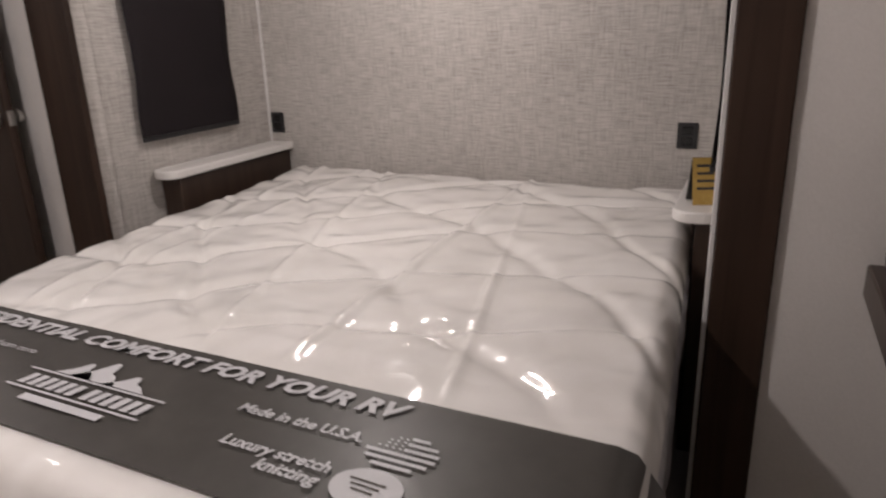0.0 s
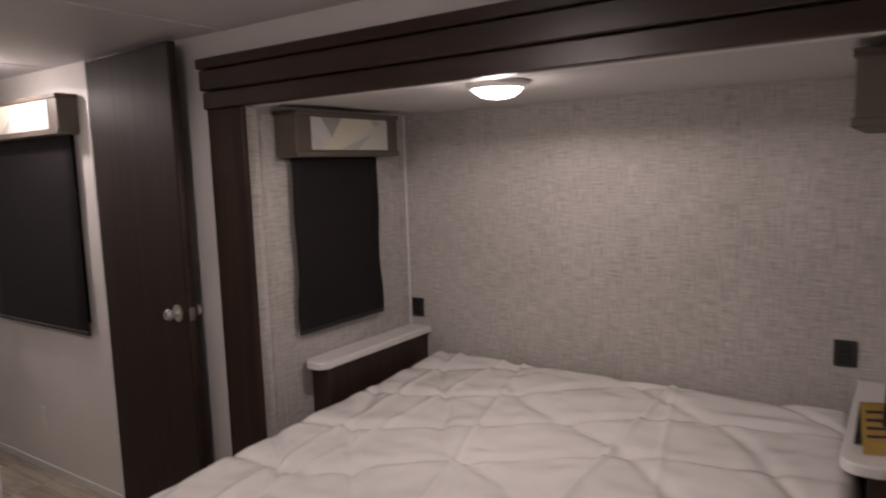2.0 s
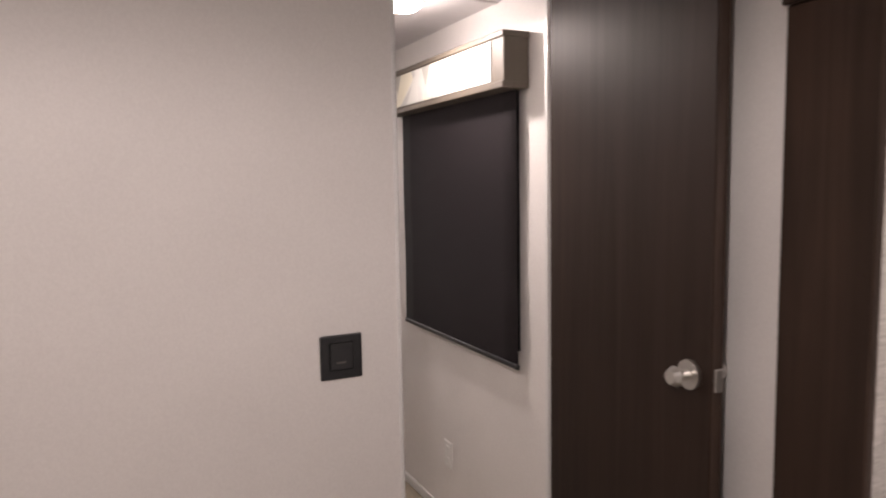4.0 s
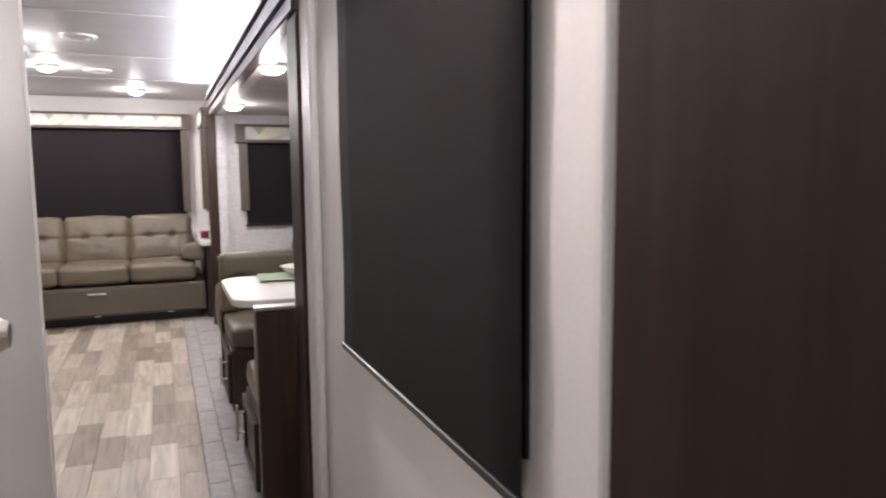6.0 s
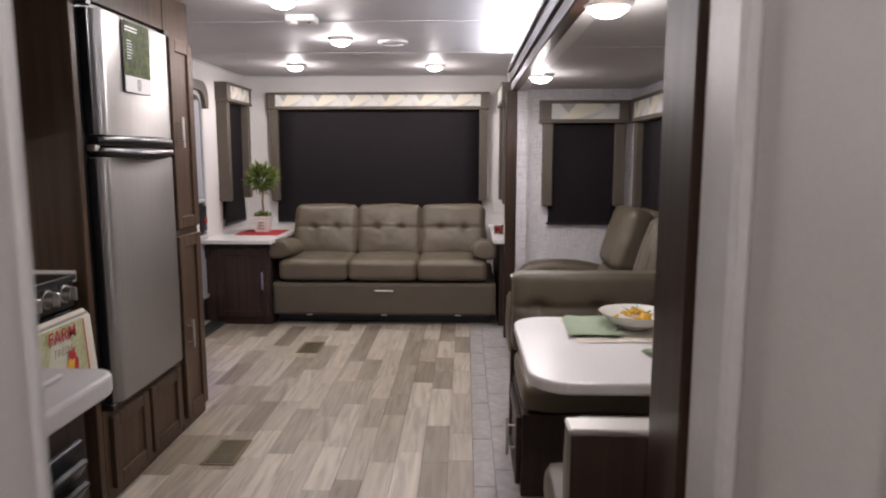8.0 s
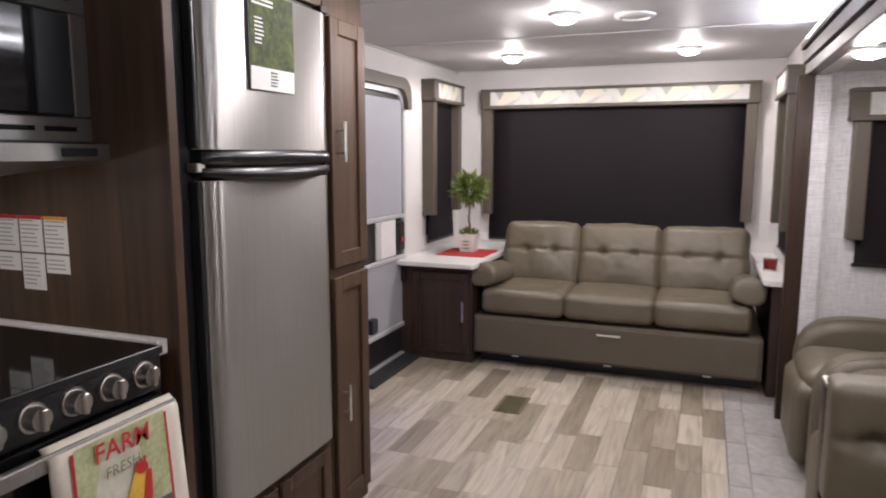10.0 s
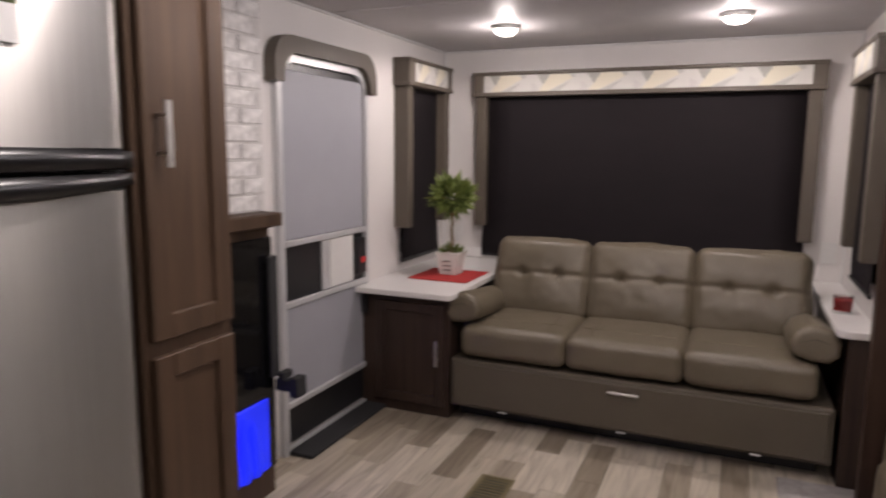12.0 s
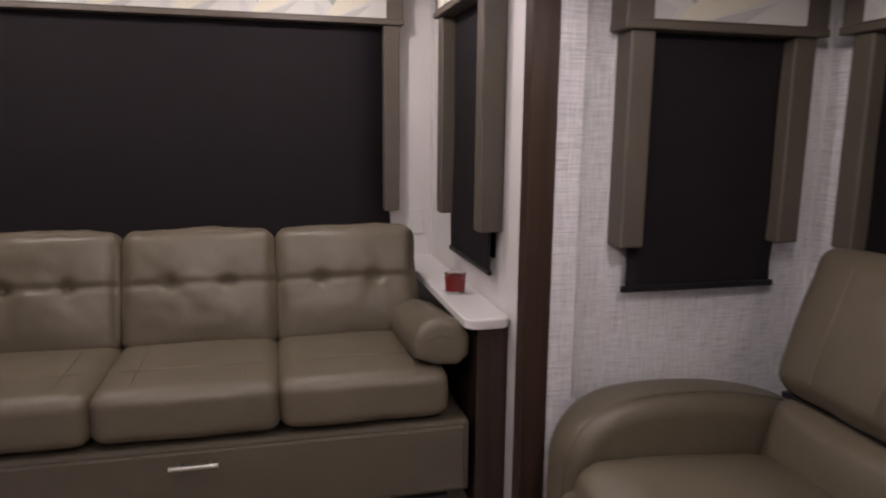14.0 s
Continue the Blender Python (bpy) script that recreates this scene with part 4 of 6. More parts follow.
# ---------------------------------------------------------------- sofa
SX0, SX1 = -1.114, 0.491
sofa = thing("sofa", (-0.30, 6.4, 0.0), "taupe leather three-seat sofa bed with buttoned back cushions", "sofa")
CW = (SX1 - SX0) / 3
for i in range(3):
    cx = SX0 + CW * (i + 0.5)
    bm = bmesh.new()
    rot = Euler((radians(-18), 0, 0)).to_matrix()
    dm = [(d, 0.02, 0.026, 0.024) for d in (-0.10, 0.10)] + [(d, 0.02, 0.014, 0.085) for d in (-0.10, 0.10)]
    dm += [(x * 0.0125, 0.02, 0.0055, 0.013) for x in range(-21, 22)]
    soft_box(bm, (cx, 6.62, 0.668), (CW - 0.002, 0.19, 0.45), 0.05, 40, 0.032, rot, dm, 1, 0.009, i * 3.1)
    bc = part("back_cushion", bm, M_LEATHER, sofa)
    bm = bmesh.new()
    soft_box(bm, (cx, 6.34, 0.432), (CW + 0.004, 0.66, 0.160), 0.045, 22, 0.011, None, (), 2, 0.004, i * 5.3)
    sc = part("seat_cushion", bm, M_LEATHER, sofa)
    bm = bmesh.new()
    for dx in (-CW * 0.30, CW * 0.30):
        cyl(bm, (cx + dx, 6.08, 0.5195), (cx + dx, 6.42, 0.5235), 0.0016, n=6)
    cyl(bm, (cx - CW * 0.40, 6.20, 0.5205), (cx + CW * 0.40, 6.20, 0.5205), 0.0016, n=6)
    part("seam", bm, M_STITCH, sc)
for cx, out in ((SX0 + 0.0, -1), (SX1 - 0.022, 1)):
    bm = bmesh.new()
    pad(bm, [(out * u, v) for u, v in ((-0.088, -0.052), (-0.098, 0.0), (-0.068, 0.055), (-0.005, 0.08), (0.062, 0.062), (0.098, 0.012), (0.092, -0.05), (0.055, -0.082), (-0.02, -0.078))], 1, -0.24, 0.24, 0.03, 4)
    for f in bm.faces:
        f.smooth = True
    bmesh.ops.transform(bm, matrix=Matrix.Translation((cx, 6.28, 0.575)) @ Matrix.Rotation(radians(-6), 4, "X"), verts=bm.verts[:])
    arm = part("armrest", bm, M_LEATHER, sofa)
    bm = bmesh.new()
    for p, q in (((-0.06, 0.05), (0.0, 0.07)), ((0.0, 0.07), (0.055, 0.052)), ((0.055, 0.052), (0.085, 0.01))):
        cyl(bm, (cx + out * p[0], 6.043, 0.55 + p[1]), (cx + out * q[0], 6.043, 0.55 + q[1]), 0.0018, n=5)
    part("arm_seam", bm, M_PIPING, arm)
    part("arm_bracket", one(box, cx - 0.02, cx + 0.02, 6.12, 6.45, 0.33, 0.53, 0.008), M_BLACK, sofa)
bm = bmesh.new()
box(bm, SX0 - 0.05, SX1 + 0.07, 6.022, 7.06, 0.085, 0.335, 0.012, 2)
base = part("base", bm, M_BASEV, sofa)
part("front_panel", one(box, SX0 - 0.03, SX1 + 0.05, 6.012, 6.027, 0.10, 0.318, 0.005), M_BASEV, base)
part("toe_kick", one(box, SX0 - 0.04, SX1 + 0.03, 6.15, 7.05, 0.0, 0.085), M_BLACK, sofa)
part("back_frame", one(box, SX0 + 0.01, SX1 - 0.01, 6.79, 6.89, 0.33, 0.82, 0.02, 2), M_BASEV, sofa)
bm = bmesh.new()
cyl(bm, (-0.367, 5.987, 0.282), (-0.226, 5.987, 0.282), 0.007)
for x in (-0.34, -0.252):
    cyl(bm, (x, 6.02, 0.282), (x, 5.987, 0.282), 0.004)
part("pull_handle", bm, M_NICKEL, sofa, "nickel bar pull")
for x in (-0.88, -0.3, 0.27):
    part("rail_clip", one(box, x - 0.022, x + 0.022, 6.010, 6.022, 0.084, 0.091, 0.002), M_ALU, sofa)


def shaker_door(parent, axis, a0, a1, z0, z1, f, out, mat, frame_w=0.055, handle=None):
    """A framed cabinet door on the plane axis=f, facing out (+1/-1); the panel sits back."""
    def bx(bm, p, q, r, s, d0, d1, b=0.003):
        lo, hi = sorted((f + out * d0, f + out * d1))
        if axis == 0:
            box(bm, lo, hi, p, q, r, s, b)
        else:
            box(bm, p, q, lo, hi, r, s, b)
    bm = bmesh.new()
    bx(bm, a0, a0 + frame_w, z0, z1, 0.001, 0.02)
    bx(bm, a1 - frame_w, a1, z0, z1, 0.001, 0.02)
    bx(bm, a0 + frame_w, a1 - frame_w, z0, z0 + frame_w, 0.001, 0.0195)
    bx(bm, a0 + frame_w, a1 - frame_w, z1 - frame_w, z1, 0.001, 0.0195)
    d = part("door", bm, mat, parent)
    bm = bmesh.new()
    bx(bm, a0 + frame_w - 0.002, a1 - frame_w + 0.002, z0 + frame_w - 0.002, z1 - frame_w + 0.002, 0.001, 0.009, 0)
    part("panel", bm, mat, d)
    if handle:
        ha, hz0, hz1 = handle
        bm = bmesh.new()
        def pt(a, z, o):
            return (f + out * o, a, z) if axis == 0 else (a, f + out * o, z)
        bx(bm, ha - 0.008, ha + 0.008, hz0, hz1, 0.044, 0.052, 0.002)
        for z in (hz0 + 0.03, hz1 - 0.03):
            cyl(bm, pt(ha, z, 0.018), pt(ha, z, 0.048), 0.004, n=8)
        part("handle", bm, M_NICKEL, d, "nickel bar handle")
    return d


# end cabinets beside the sofa
ec = thing("end_cabinet", (-1.42, 6.6, 0), "dark brown end cabinet with a bar handle beside the sofa", "cabinet")
part("body", one(box, XL + 0.002, -1.18, 6.04, YR - 0.002, 0.0, 0.64, 0.003), M_CABD, ec)
shaker_door(ec, 1, XL + 0.10, -1.205, 0.06, 0.60, 6.04, -1, M_CABD, 0.05, (-1.236, 0.283, 0.42))
bm = bmesh.new()
pad(bm, rounded(XL + 0.002, -1.14, 5.95, YR - 0.002, 0.03, 5, (0, 1, 0, 0)), 2, 0.642, 0.674, 0.006, 2)
single("countertop", bm, M_WHITE, "white solid-surface top on the end cabinet", "countertop")
single("backsplash", one(box, XL + 0.002, -1.15, YR - 0.02, YR - 0.002, 0.676, 0.74, 0.003), M_WHITE, "low white backsplash strip", "trim", kind="structure")
er = thing("end_cabinet", (0.64, 6.6, 0), "slim dark brown end cabinet next to the sofa arm", "cabinet")
part("body", one(box, 0.585, XR - 0.002, 6.03, YR - 0.002, 0.0, 0.645, 0.003), M_CABD, er)
bm = bmesh.new()
pad(bm, rounded(0.535, XR - 0.004, 5.99, YR - 0.002, 0.04, 5, (1, 1, 0, 0)), 2, 0.647, 0.679, 0.006, 2)
single("countertop", bm, M_WHITE, "slim white solid-surface shelf top", "countertop")
candle = thing("candle_jar", (0.595, 6.36, 0.68), "small glass jar with red filling on the white shelf", "jar")
part("glass", one(lathe, 0.595, 6.36, [(0.034, 0.681), (0.036, 0.69), (0.040, 0.755), (0.036, 0.755), (0.032, 0.75)]), M_GLASS, candle)
part("filling", one(lathe, 0.595, 6.36, [(0.029, 0.69), (0.034, 0.738), (0.02, 0.746), (0.003, 0.742)]), M_RED, candle, "red filling")
part("saucer", one(box, 0.555, 0.635, 6.32, 6.40, 0.6795, 0.683, 0.001), M_CERAMIC, candle)

# topiary plant on a red mat
single("placemat", one(box, -1.53, -1.18, 6.27, 6.63, 0.675, 0.681, 0.002), M_RED, "red cloth mat on the white countertop", "mat")
plant = thing("topiary_plant", (-1.36, 6.49, 0.682), "small artificial topiary tree in a white square pot", "plant")
bm = bmesh.new()
vs = []
for h2, z in ((0.050, 0.682), (0.064, 0.795), (0.070, 0.797), (0.070, 0.812), (0.058, 0.812), (0.052, 0.79)):
    vs.append([bm.verts.new((-1.36 + sx * h2, 6.49 + sy * h2, z)) for sx, sy in ((-1, -1), (1, -1), (1, 1), (-1, 1))])
for a, b in zip(vs, vs[1:]):
    for i in range(4):
        bm.faces.new((a[i], a[(i + 1) % 4], b[(i + 1) % 4], b[i]))
bm.faces.new(vs[0])
bm.faces.new(vs[-1])
pot = part("pot", bm, M_CERAMIC, plant, "white square pot")
bm = bmesh.new()
for dz in (0.71, 0.735, 0.76):
    cyl(bm, (-1.382, 6.428 - (dz - 0.71) * 0.12, dz), (-1.338, 6.428 - (dz - 0.71) * 0.12, dz), 0.003, n=6)
part("pot_print", bm, M_GREYPRINT, pot)
bm = bmesh.new()
p = Vector((-1.36, 6.49, 0.79))
for k in range(6):
    q = p + Vector((0.006 * math.sin(k * 2.0), 0.006 * math.cos(k * 1.7), 0.038))
    cyl(bm, p, q + Vector((0, 0, 0.004)), 0.011 - 0.0008 * k, 0.0105 - 0.0008 * k, 8)
    p = q
for k in range(14):
    d = Vector((math.sin(k * 2.4), math.cos(k * 2.4), 0.3 + (k % 5) * 0.25)).normalized()
    cyl(bm, p, p + d * 0.075, 0.0035, 0.0015, 5)
part("trunk", bm, M_STEM, plant)
rng = random.Random(4)


def leaves(bm, c, rad, count, ln, squash=1.0):
    for _ in range(count):
        d = Vector((rng.gauss(0, 1), rng.gauss(0, 1), rng.gauss(0, 1))).normalized()
        p = Vector(c) + Vector((d.x, d.y, d.z * squash)) * rad * rng.uniform(0.45, 1.0)
        dd = (d + Vector((rng.uniform(-0.7, 0.7), rng.uniform(-0.7, 0.7), rng.uniform(-0.3, 0.9)))).normalized()
        s = dd.cross(Vector((rng.uniform(-1, 1), rng.uniform(-1, 1), rng.uniform(-1, 1)))).normalized()
        l, w = ln * rng.uniform(0.7, 1.3), ln * 0.16
        up = dd.cross(s) * w * 0.5
        v = [bm.verts.new(q) for q in (p, p + dd * l * 0.4 + s * w + up, p + dd * l, p + dd * l * 0.4 - s * w + up)]
        bm.faces.new((v[0], v[1], v[2]))
        bm.faces.new((v[0], v[2], v[3]))


bm = bmesh.new()
leaves(bm, (-1.36, 6.49, 1.125), 0.088, 400, 0.085, 0.85)
part("crown", bm, M_LEAF, plant)
bm = bmesh.new()
leaves(bm, (-1.36, 6.49, 0.815), 0.055, 160, 0.035, 0.4)
part("undergrowth", bm, M_LEAF, plant)
wp = thing("wall_plate", (XL, 6.98, 0.8), "small white wall plates above the countertop", "outlet")
for y in (6.94, 7.05):
    part("plate", one(box, XL + 0.001, XL + 0.008, y - 0.035, y + 0.035, 0.76, 0.875, 0.003), M_WPLASTIC, wp)
wp = thing("wall_plate", (-1.55, YR, 0.8), "white wall plate beside the wide window", "outlet")
part("plate", one(box, -1.63, -1.56, YR - 0.008, YR - 0.001, 0.78, 0.895, 0.003), M_WPLASTIC, wp)
wp = thing("wall_plate", (0.64, YR, 0.8), "white wall plate above the slim shelf", "outlet")
part("plate", one(box, 0.575, 0.65, YR - 0.008, YR - 0.001, 0.78, 0.90, 0.003), M_WPLASTIC, wp)

# ---------------------------------------------------------------- dinette
def bench(y_back, facing, label):
    """Dinette bench: dark box with two cushions. facing: +1 looks to the rear of the trailer."""
    s = facing
    th = thing("dinette_bench", (1.1, y_back, 0.012), label, "bench", "dinette benches")
    x0, x1 = 0.54, 1.515
    def yy(a, b):
        return tuple(sorted((y_back + s * a, y_back + s * b)))
    y0, y1 = yy(0.0, 0.055)
    part("back_panel", one(box, x0 - 0.01, x1, y0, y1, 0.012, 0.768, 0.004), M_CABD, th)
    y0, y1 = yy(0.0, 0.06)
    part("cap_rail", one(box, x0 - 0.014, x1, y0 - 0.004, y1 + 0.004, 0.769, 0.783, 0.004), M_NICKEL, th, "bright cap strip")
    y0, y1 = yy(0.057, 0.555)
    bx = part("seat_box", one(box, x0, x1, y0, y1, 0.012, 0.34, 0.004), M_CABD, th)
    y0, y1 = yy(0.12, 0.53)
    shaker_door(th, 0, y0, y1, 0.05, 0.32, x0, -1, M_CABD, 0.045, None)
    bm = bmesh.new()
    ym = y_back + s * 0.46
    cyl(bm, (x0 - 0.05, ym, 0.14), (x0 - 0.05, ym, 0.29), 0.006, n=10)
    for z in (0.17, 0.26):
        cyl(bm, (x0 - 0.05, ym, z), (x0 - 0.018, ym, z), 0.004, n=8)
    part("handle", bm, M_NICKEL, th, "nickel bar handle")
    bm = bmesh.new()
    y0, y1 = yy(0.06, 0.575)
    soft_box(bm, ((x0 + x1) / 2, (y0 + y1) / 2, 0.405), (x1 - x0 - 0.01, y1 - y0, 0.13), 0.045, 10, 0.014, None, (), 2, 0.003, y_back)
    part("seat_cushion", bm, M_LEATHER, th)
    bm = bmesh.new()
    yc = y_back + s * (0.075 if s > 0 else 0.085)
    dm = [(x, 0.025, 0.045, 0.03) for x in (-0.38, -0.12, 0.14, 0.40)] + [(x * 0.02, 0.025, 0.009, 0.014) for x in range(-24, 25)]
    soft_box(bm, ((x0 + x1) / 2 - 0.008, yc, 0.635 if s < 0 else 0.62), (x1 - x0, 0.13 if s < 0 else 0.095, 0.345 if s < 0 else 0.30), 0.028, 30, 0.006, None, dm if s < 0 else (), 1, 0.003, y_back + 4)
    part("back_cushion", bm, M_LEATHER, th)
    return th


bench(2.143, 1, "dark wooden dinette bench with taupe leather cushions by the passage")
bench(3.90, -1, "dark wooden dinette bench with taupe leather cushions by the recliners")
table = thing("dinette_table", (1.05, 2.87, 0.012), "white rounded dinette table on a black pedestal", "table")
bm = bmesh.new()
pad(bm, rounded(0.49, 1.46, 2.535, 3.255, 0.11, 8, (1, 0, 0, 1)), 2, 0.708, 0.742, 0.008, 2)
part("tabletop", bm, M_WHITE, table, "white top with rounded corners")
bm = bmesh.new()
lathe(bm, 1.1, 2.87, [(0.16, 0.012), (0.16, 0.022), (0.05, 0.04), (0.04, 0.06), (0.04, 0.70), (0.12, 0.706)])
part("pedestal", bm, M_BLACK, table)

bowl = thing("bowl", (0.878, 3.07, 0.746), "white bowl of yellow pasta on the dinette table", "bowl")
part("bowl_body", one(lathe, 0.878, 3.07, [(0.040, 0.749), (0.044, 0.753), (0.083, 0.772), (0.112, 0.802), (0.116, 0.805), (0.109, 0.802), (0.083, 0.779), (0.034, 0.767), (0.004, 0.766)], 32), M_CERAMIC, bowl)
bm = bmesh.new()
for k in range(46):
    r, t = rng.uniform(0, 0.068), rng.uniform(0, 6.28)
    c = Vector((0.878 + r * math.cos(t), 3.07 + r * math.sin(t), 0.786 + 0.016 * (1 - r / 0.068) + rng.uniform(0, 0.008)))
    d = Vector((rng.uniform(-1, 1), rng.uniform(-1, 1), rng.uniform(-0.3, 0.3))).normalized() * 0.012
    cyl(bm, c - d, c + d, 0.0055, 0.004, 7)
part("pasta", bm, M_FOOD, bowl, "yellow pasta")
bm = bmesh.new()
leaves(bm, (0.878, 3.07, 0.803), 0.04, 22, 0.018, 0.3)
part("herbs", bm, M_FOODG, bowl, "green herbs")


def cloth(name, x0, x1, y0, y1, z, mat, label, rotz=0.0, layers=3):
    bm = bmesh.new()
    for k in range(layers):
        vs = {}
        n = 12
        for i in range(n + 1):
            for j in range(n + 1):
                x = x0 + (x1 - x0) * (i / n) + 0.004 * k
                y = y0 + (y1 - y0) * (j / n) - 0.003 * k
                vs[i, j] = bm.verts.new((x, y, z + 0.004 * k + 0.002 + 0.0025 * noise.noise(Vector((x * 16, y * 16, k)))))
        for i in range(n):
            for j in range(n):
                bm.faces.new((vs[i, j], vs[i + 1, j], vs[i + 1, j + 1], vs[i, j + 1])).smooth = True
    c = Vector(((x0 + x1) / 2, (y0 + y1) / 2, 0))
    bmesh.ops.rotate(bm, cent=c, matrix=Matrix.Rotation(radians(rotz), 3, "Z"), verts=bm.verts[:])
    return single(name, bm, mat, label, "cloth")


cloth("placemat", 0.66, 1.10, 2.915, 3.215, 0.744, M_CREAMCLOTH, "cream woven placemat under the bowl", 3, 1)
cloth("napkin", 0.655, 0.815, 2.955, 3.205, 0.749, M_SAGE, "folded sage green napkin on the dinette table", -3)
cloth("napkin", 0.86, 1.03, 2.60, 2.84, 0.744, M_SAGE, "folded sage green napkin at the near place", 14)
fork = thing("fork", (0.80, 3.0, 0.765), "steel fork lying on the napkin", "cutlery")
bm = bmesh.new()
cyl(bm, (0.79, 2.965, 0.768), (0.845, 3.06, 0.768), 0.0035, n=6)
for k in (-1, 0, 1):
    cyl(bm, (0.845 + k * 0.006, 3.06 - k * 0.004, 0.768), (0.868 + k * 0.006, 3.10 - k * 0.004, 0.771), 0.0016, n=5)
part("fork_body", bm, M_NICKEL, fork)
lamp = thing("tumbler", (1.04, 2.985, 0.749), "pale red glass tumbler on the dinette table", "glass")
part("glass", one(lathe, 1.04, 2.985, [(0.03, 0.7495), (0.034, 0.75), (0.042, 0.84), (0.038, 0.84), (0.031, 0.756)]), mottled("pink_glass", (0.5, 0.3, 0.28), (0.62, 0.45, 0.42), rough=0.1), lamp)

# ---------------------------------------------------------------- recliners
def recliner(y0, y1, arms, seed):
    th = thing("recliner", (1.1, (y0 + y1) / 2, 0.012), "taupe leather recliner with rolled padded arms", "armchair", "theatre recliners")
    w = y1 - y0
    cy = (y0 + y1) / 2
    bm = bmesh.new()
    soft_box(bm, (0.93, cy, 0.36), (0.58, w - 0.01, 0.22), 0.07, 12, 0.03, Euler((0, radians(4), 0)).to_matrix(), (), 2, 0.004, seed)
    part("seat_cushion", bm, M_LEATHER, th)
    bm = bmesh.new()
    soft_box(bm, (0.665, cy, 0.23), (0.12, w - 0.01, 0.36), 0.05, 10, 0.014, None, (), 0, 0.004, seed + 1)
    part("footrest", bm, M_LEATHER, th)
    rot = Euler((0, radians(17), 0)).to_matrix()
    bm = bmesh.new()
    soft_box(bm, (1.345, cy, 0.785), (0.16, w + 0.03, 0.39), 0.05, 22, 0.022, rot, [(0.0, 0.19, 0.0, 0.1)], 0, 0.006, seed + 2)
    part("back_cushion", bm, M_LEATHER, th)
    bm = bmesh.new()
    soft_box(bm, (1.265, cy, 0.478), (0.15, w - 0.01, 0.22), 0.05, 12, 0.015, rot, (), 0, 0.005, seed + 5)
    part("lumbar_cushion", bm, M_LEATHER, th)
    bm = bmesh.new()
    soft_box(bm, (1.415, cy, 0.69), (0.08, w, 0.58), 0.045, 8, 0.01, rot, (), 0, 0.003, seed + 3)
    part("back_shell", bm, M_LEATHER, th)
    part("base_frame", one(box, 0.76, 1.48, y0 + 0.02, y1 - 0.02, 0.013, 0.26, 0.01), M_BLACK, th)
    bm = bmesh.new()
    for dy in (-w * 0.28, w * 0.28):
        cyl(bm, (0.70, cy + dy, 0.468), (1.12, cy + dy, 0.452), 0.0018, n=6)
    part("seam", bm, M_STITCH, th)
    for dy in (-w * 0.2, w * 0.2):
        bm = bmesh.new()
        a = Vector((1.345, cy + dy, 0.785))
        cyl(bm, a + rot @ Vector((-0.0985, 0, -0.15)), a + rot @ Vector((-0.1005, 0, 0.0)), 0.002, n=6)
        cyl(bm, a + rot @ Vector((-0.1005, 0, 0.0)), a + rot @ Vector((-0.0935, 0, 0.15)), 0.002, n=6)
        part("back_seam", bm, M_STITCH, th)
    # black strip stands in for the shade in the gap below the back cushion
    part("gap_shade_strip", one(box, 1.25, 1.42, y0 + 0.005, y1 - 0.005, 0.585, 0.60), M_BLACK, th)
    for ay in arms:
        bm = bmesh.new()
        prof = [(0.652, 0.05), (0.652, 0.40), (0.665, 0.475), (0.71, 0.545), (0.78, 0.588), (0.91, 0.604), (1.10, 0.597), (1.28, 0.56), (1.38, 0.52), (1.42, 0.40), (1.42, 0.05)]
        for _ in range(2):   # round the outline
            soft = prof[:1]
            for p, q in zip(prof, prof[1:]):
                soft += [(p[0] * 0.75 + q[0] * 0.25, p[1] * 0.75 + q[1] * 0.25), (p[0] * 0.25 + q[0] * 0.75, p[1] * 0.25 + q[1] * 0.75)]
            prof = soft + prof[-1:]
        pad(bm, prof, 1, ay - 0.088, ay + 0.088, 0.055, 5)
        for f in bm.faces:
            f.smooth = True
        am = part("arm", bm, M_LEATHER, th)
        for off in (-0.06,):
            bm = bmesh.new()
            for p, q in zip(prof[4:-8], prof[5:-7]):
                cyl(bm, (p[0] - 0.001, ay + off, p[1] + 0.001), (q[0] - 0.001, ay + off, q[1] + 0.001), 0.0013, n=5)
            part("piping", bm, M_PIPING, am)
    return th


recliner(4.985, 5.45, (5.545, 4.895), 11)
recliner(4.17, 4.57, (4.66,), 23)

# ---------------------------------------------------------------- kitchen
KX = -1.015
fc = thing("fridge_cabinet", (-1.35, 3.55, 0), "tall brown wood cabinet built around the refrigerator", "cabinet")
part("side_panel", one(box, XL + 0.002, KX, 3.165, 3.20, 0.0, CEIL - 0.003, 0.003), M_CAB, fc)
part("top_panel", one(box, XL + 0.002, KX, 3.202, 3.895, 1.855, CEIL - 0.003, 0.003), M_CAB, fc)
part("bottom_panel", one(box, XL + 0.002, KX, 3.202, 3.895, 0.0, 0.366, 0.003), M_CAB, fc)
shaker_door(fc, 0, 3.24, 3.535, 0.05, 0.335, KX, 1, M_CAB, 0.05)
shaker_door(fc, 0, 3.56, 3.86, 0.05, 0.335, KX, 1, M_CAB, 0.05)
pn = thing("pantry_cabinet", (-1.35, 4.05, 0), "tall brown wood pantry with two framed doors and bar handles", "cabinet")
part("body", one(box, XL + 0.002, KX, 3.90, 4.178, 0.0, CEIL - 0.003, 0.003), M_CAB, pn)
shaker_door(pn, 0, 3.915, 4.165, 0.97, 1.832, KX, 1, M_CAB, 0.055, (3.955, 1.344, 1.483))
shaker_door(pn, 0, 3.915, 4.165, 0.06, 0.935, KX, 1, M_CAB, 0.055, (3.955, 0.40, 0.537))

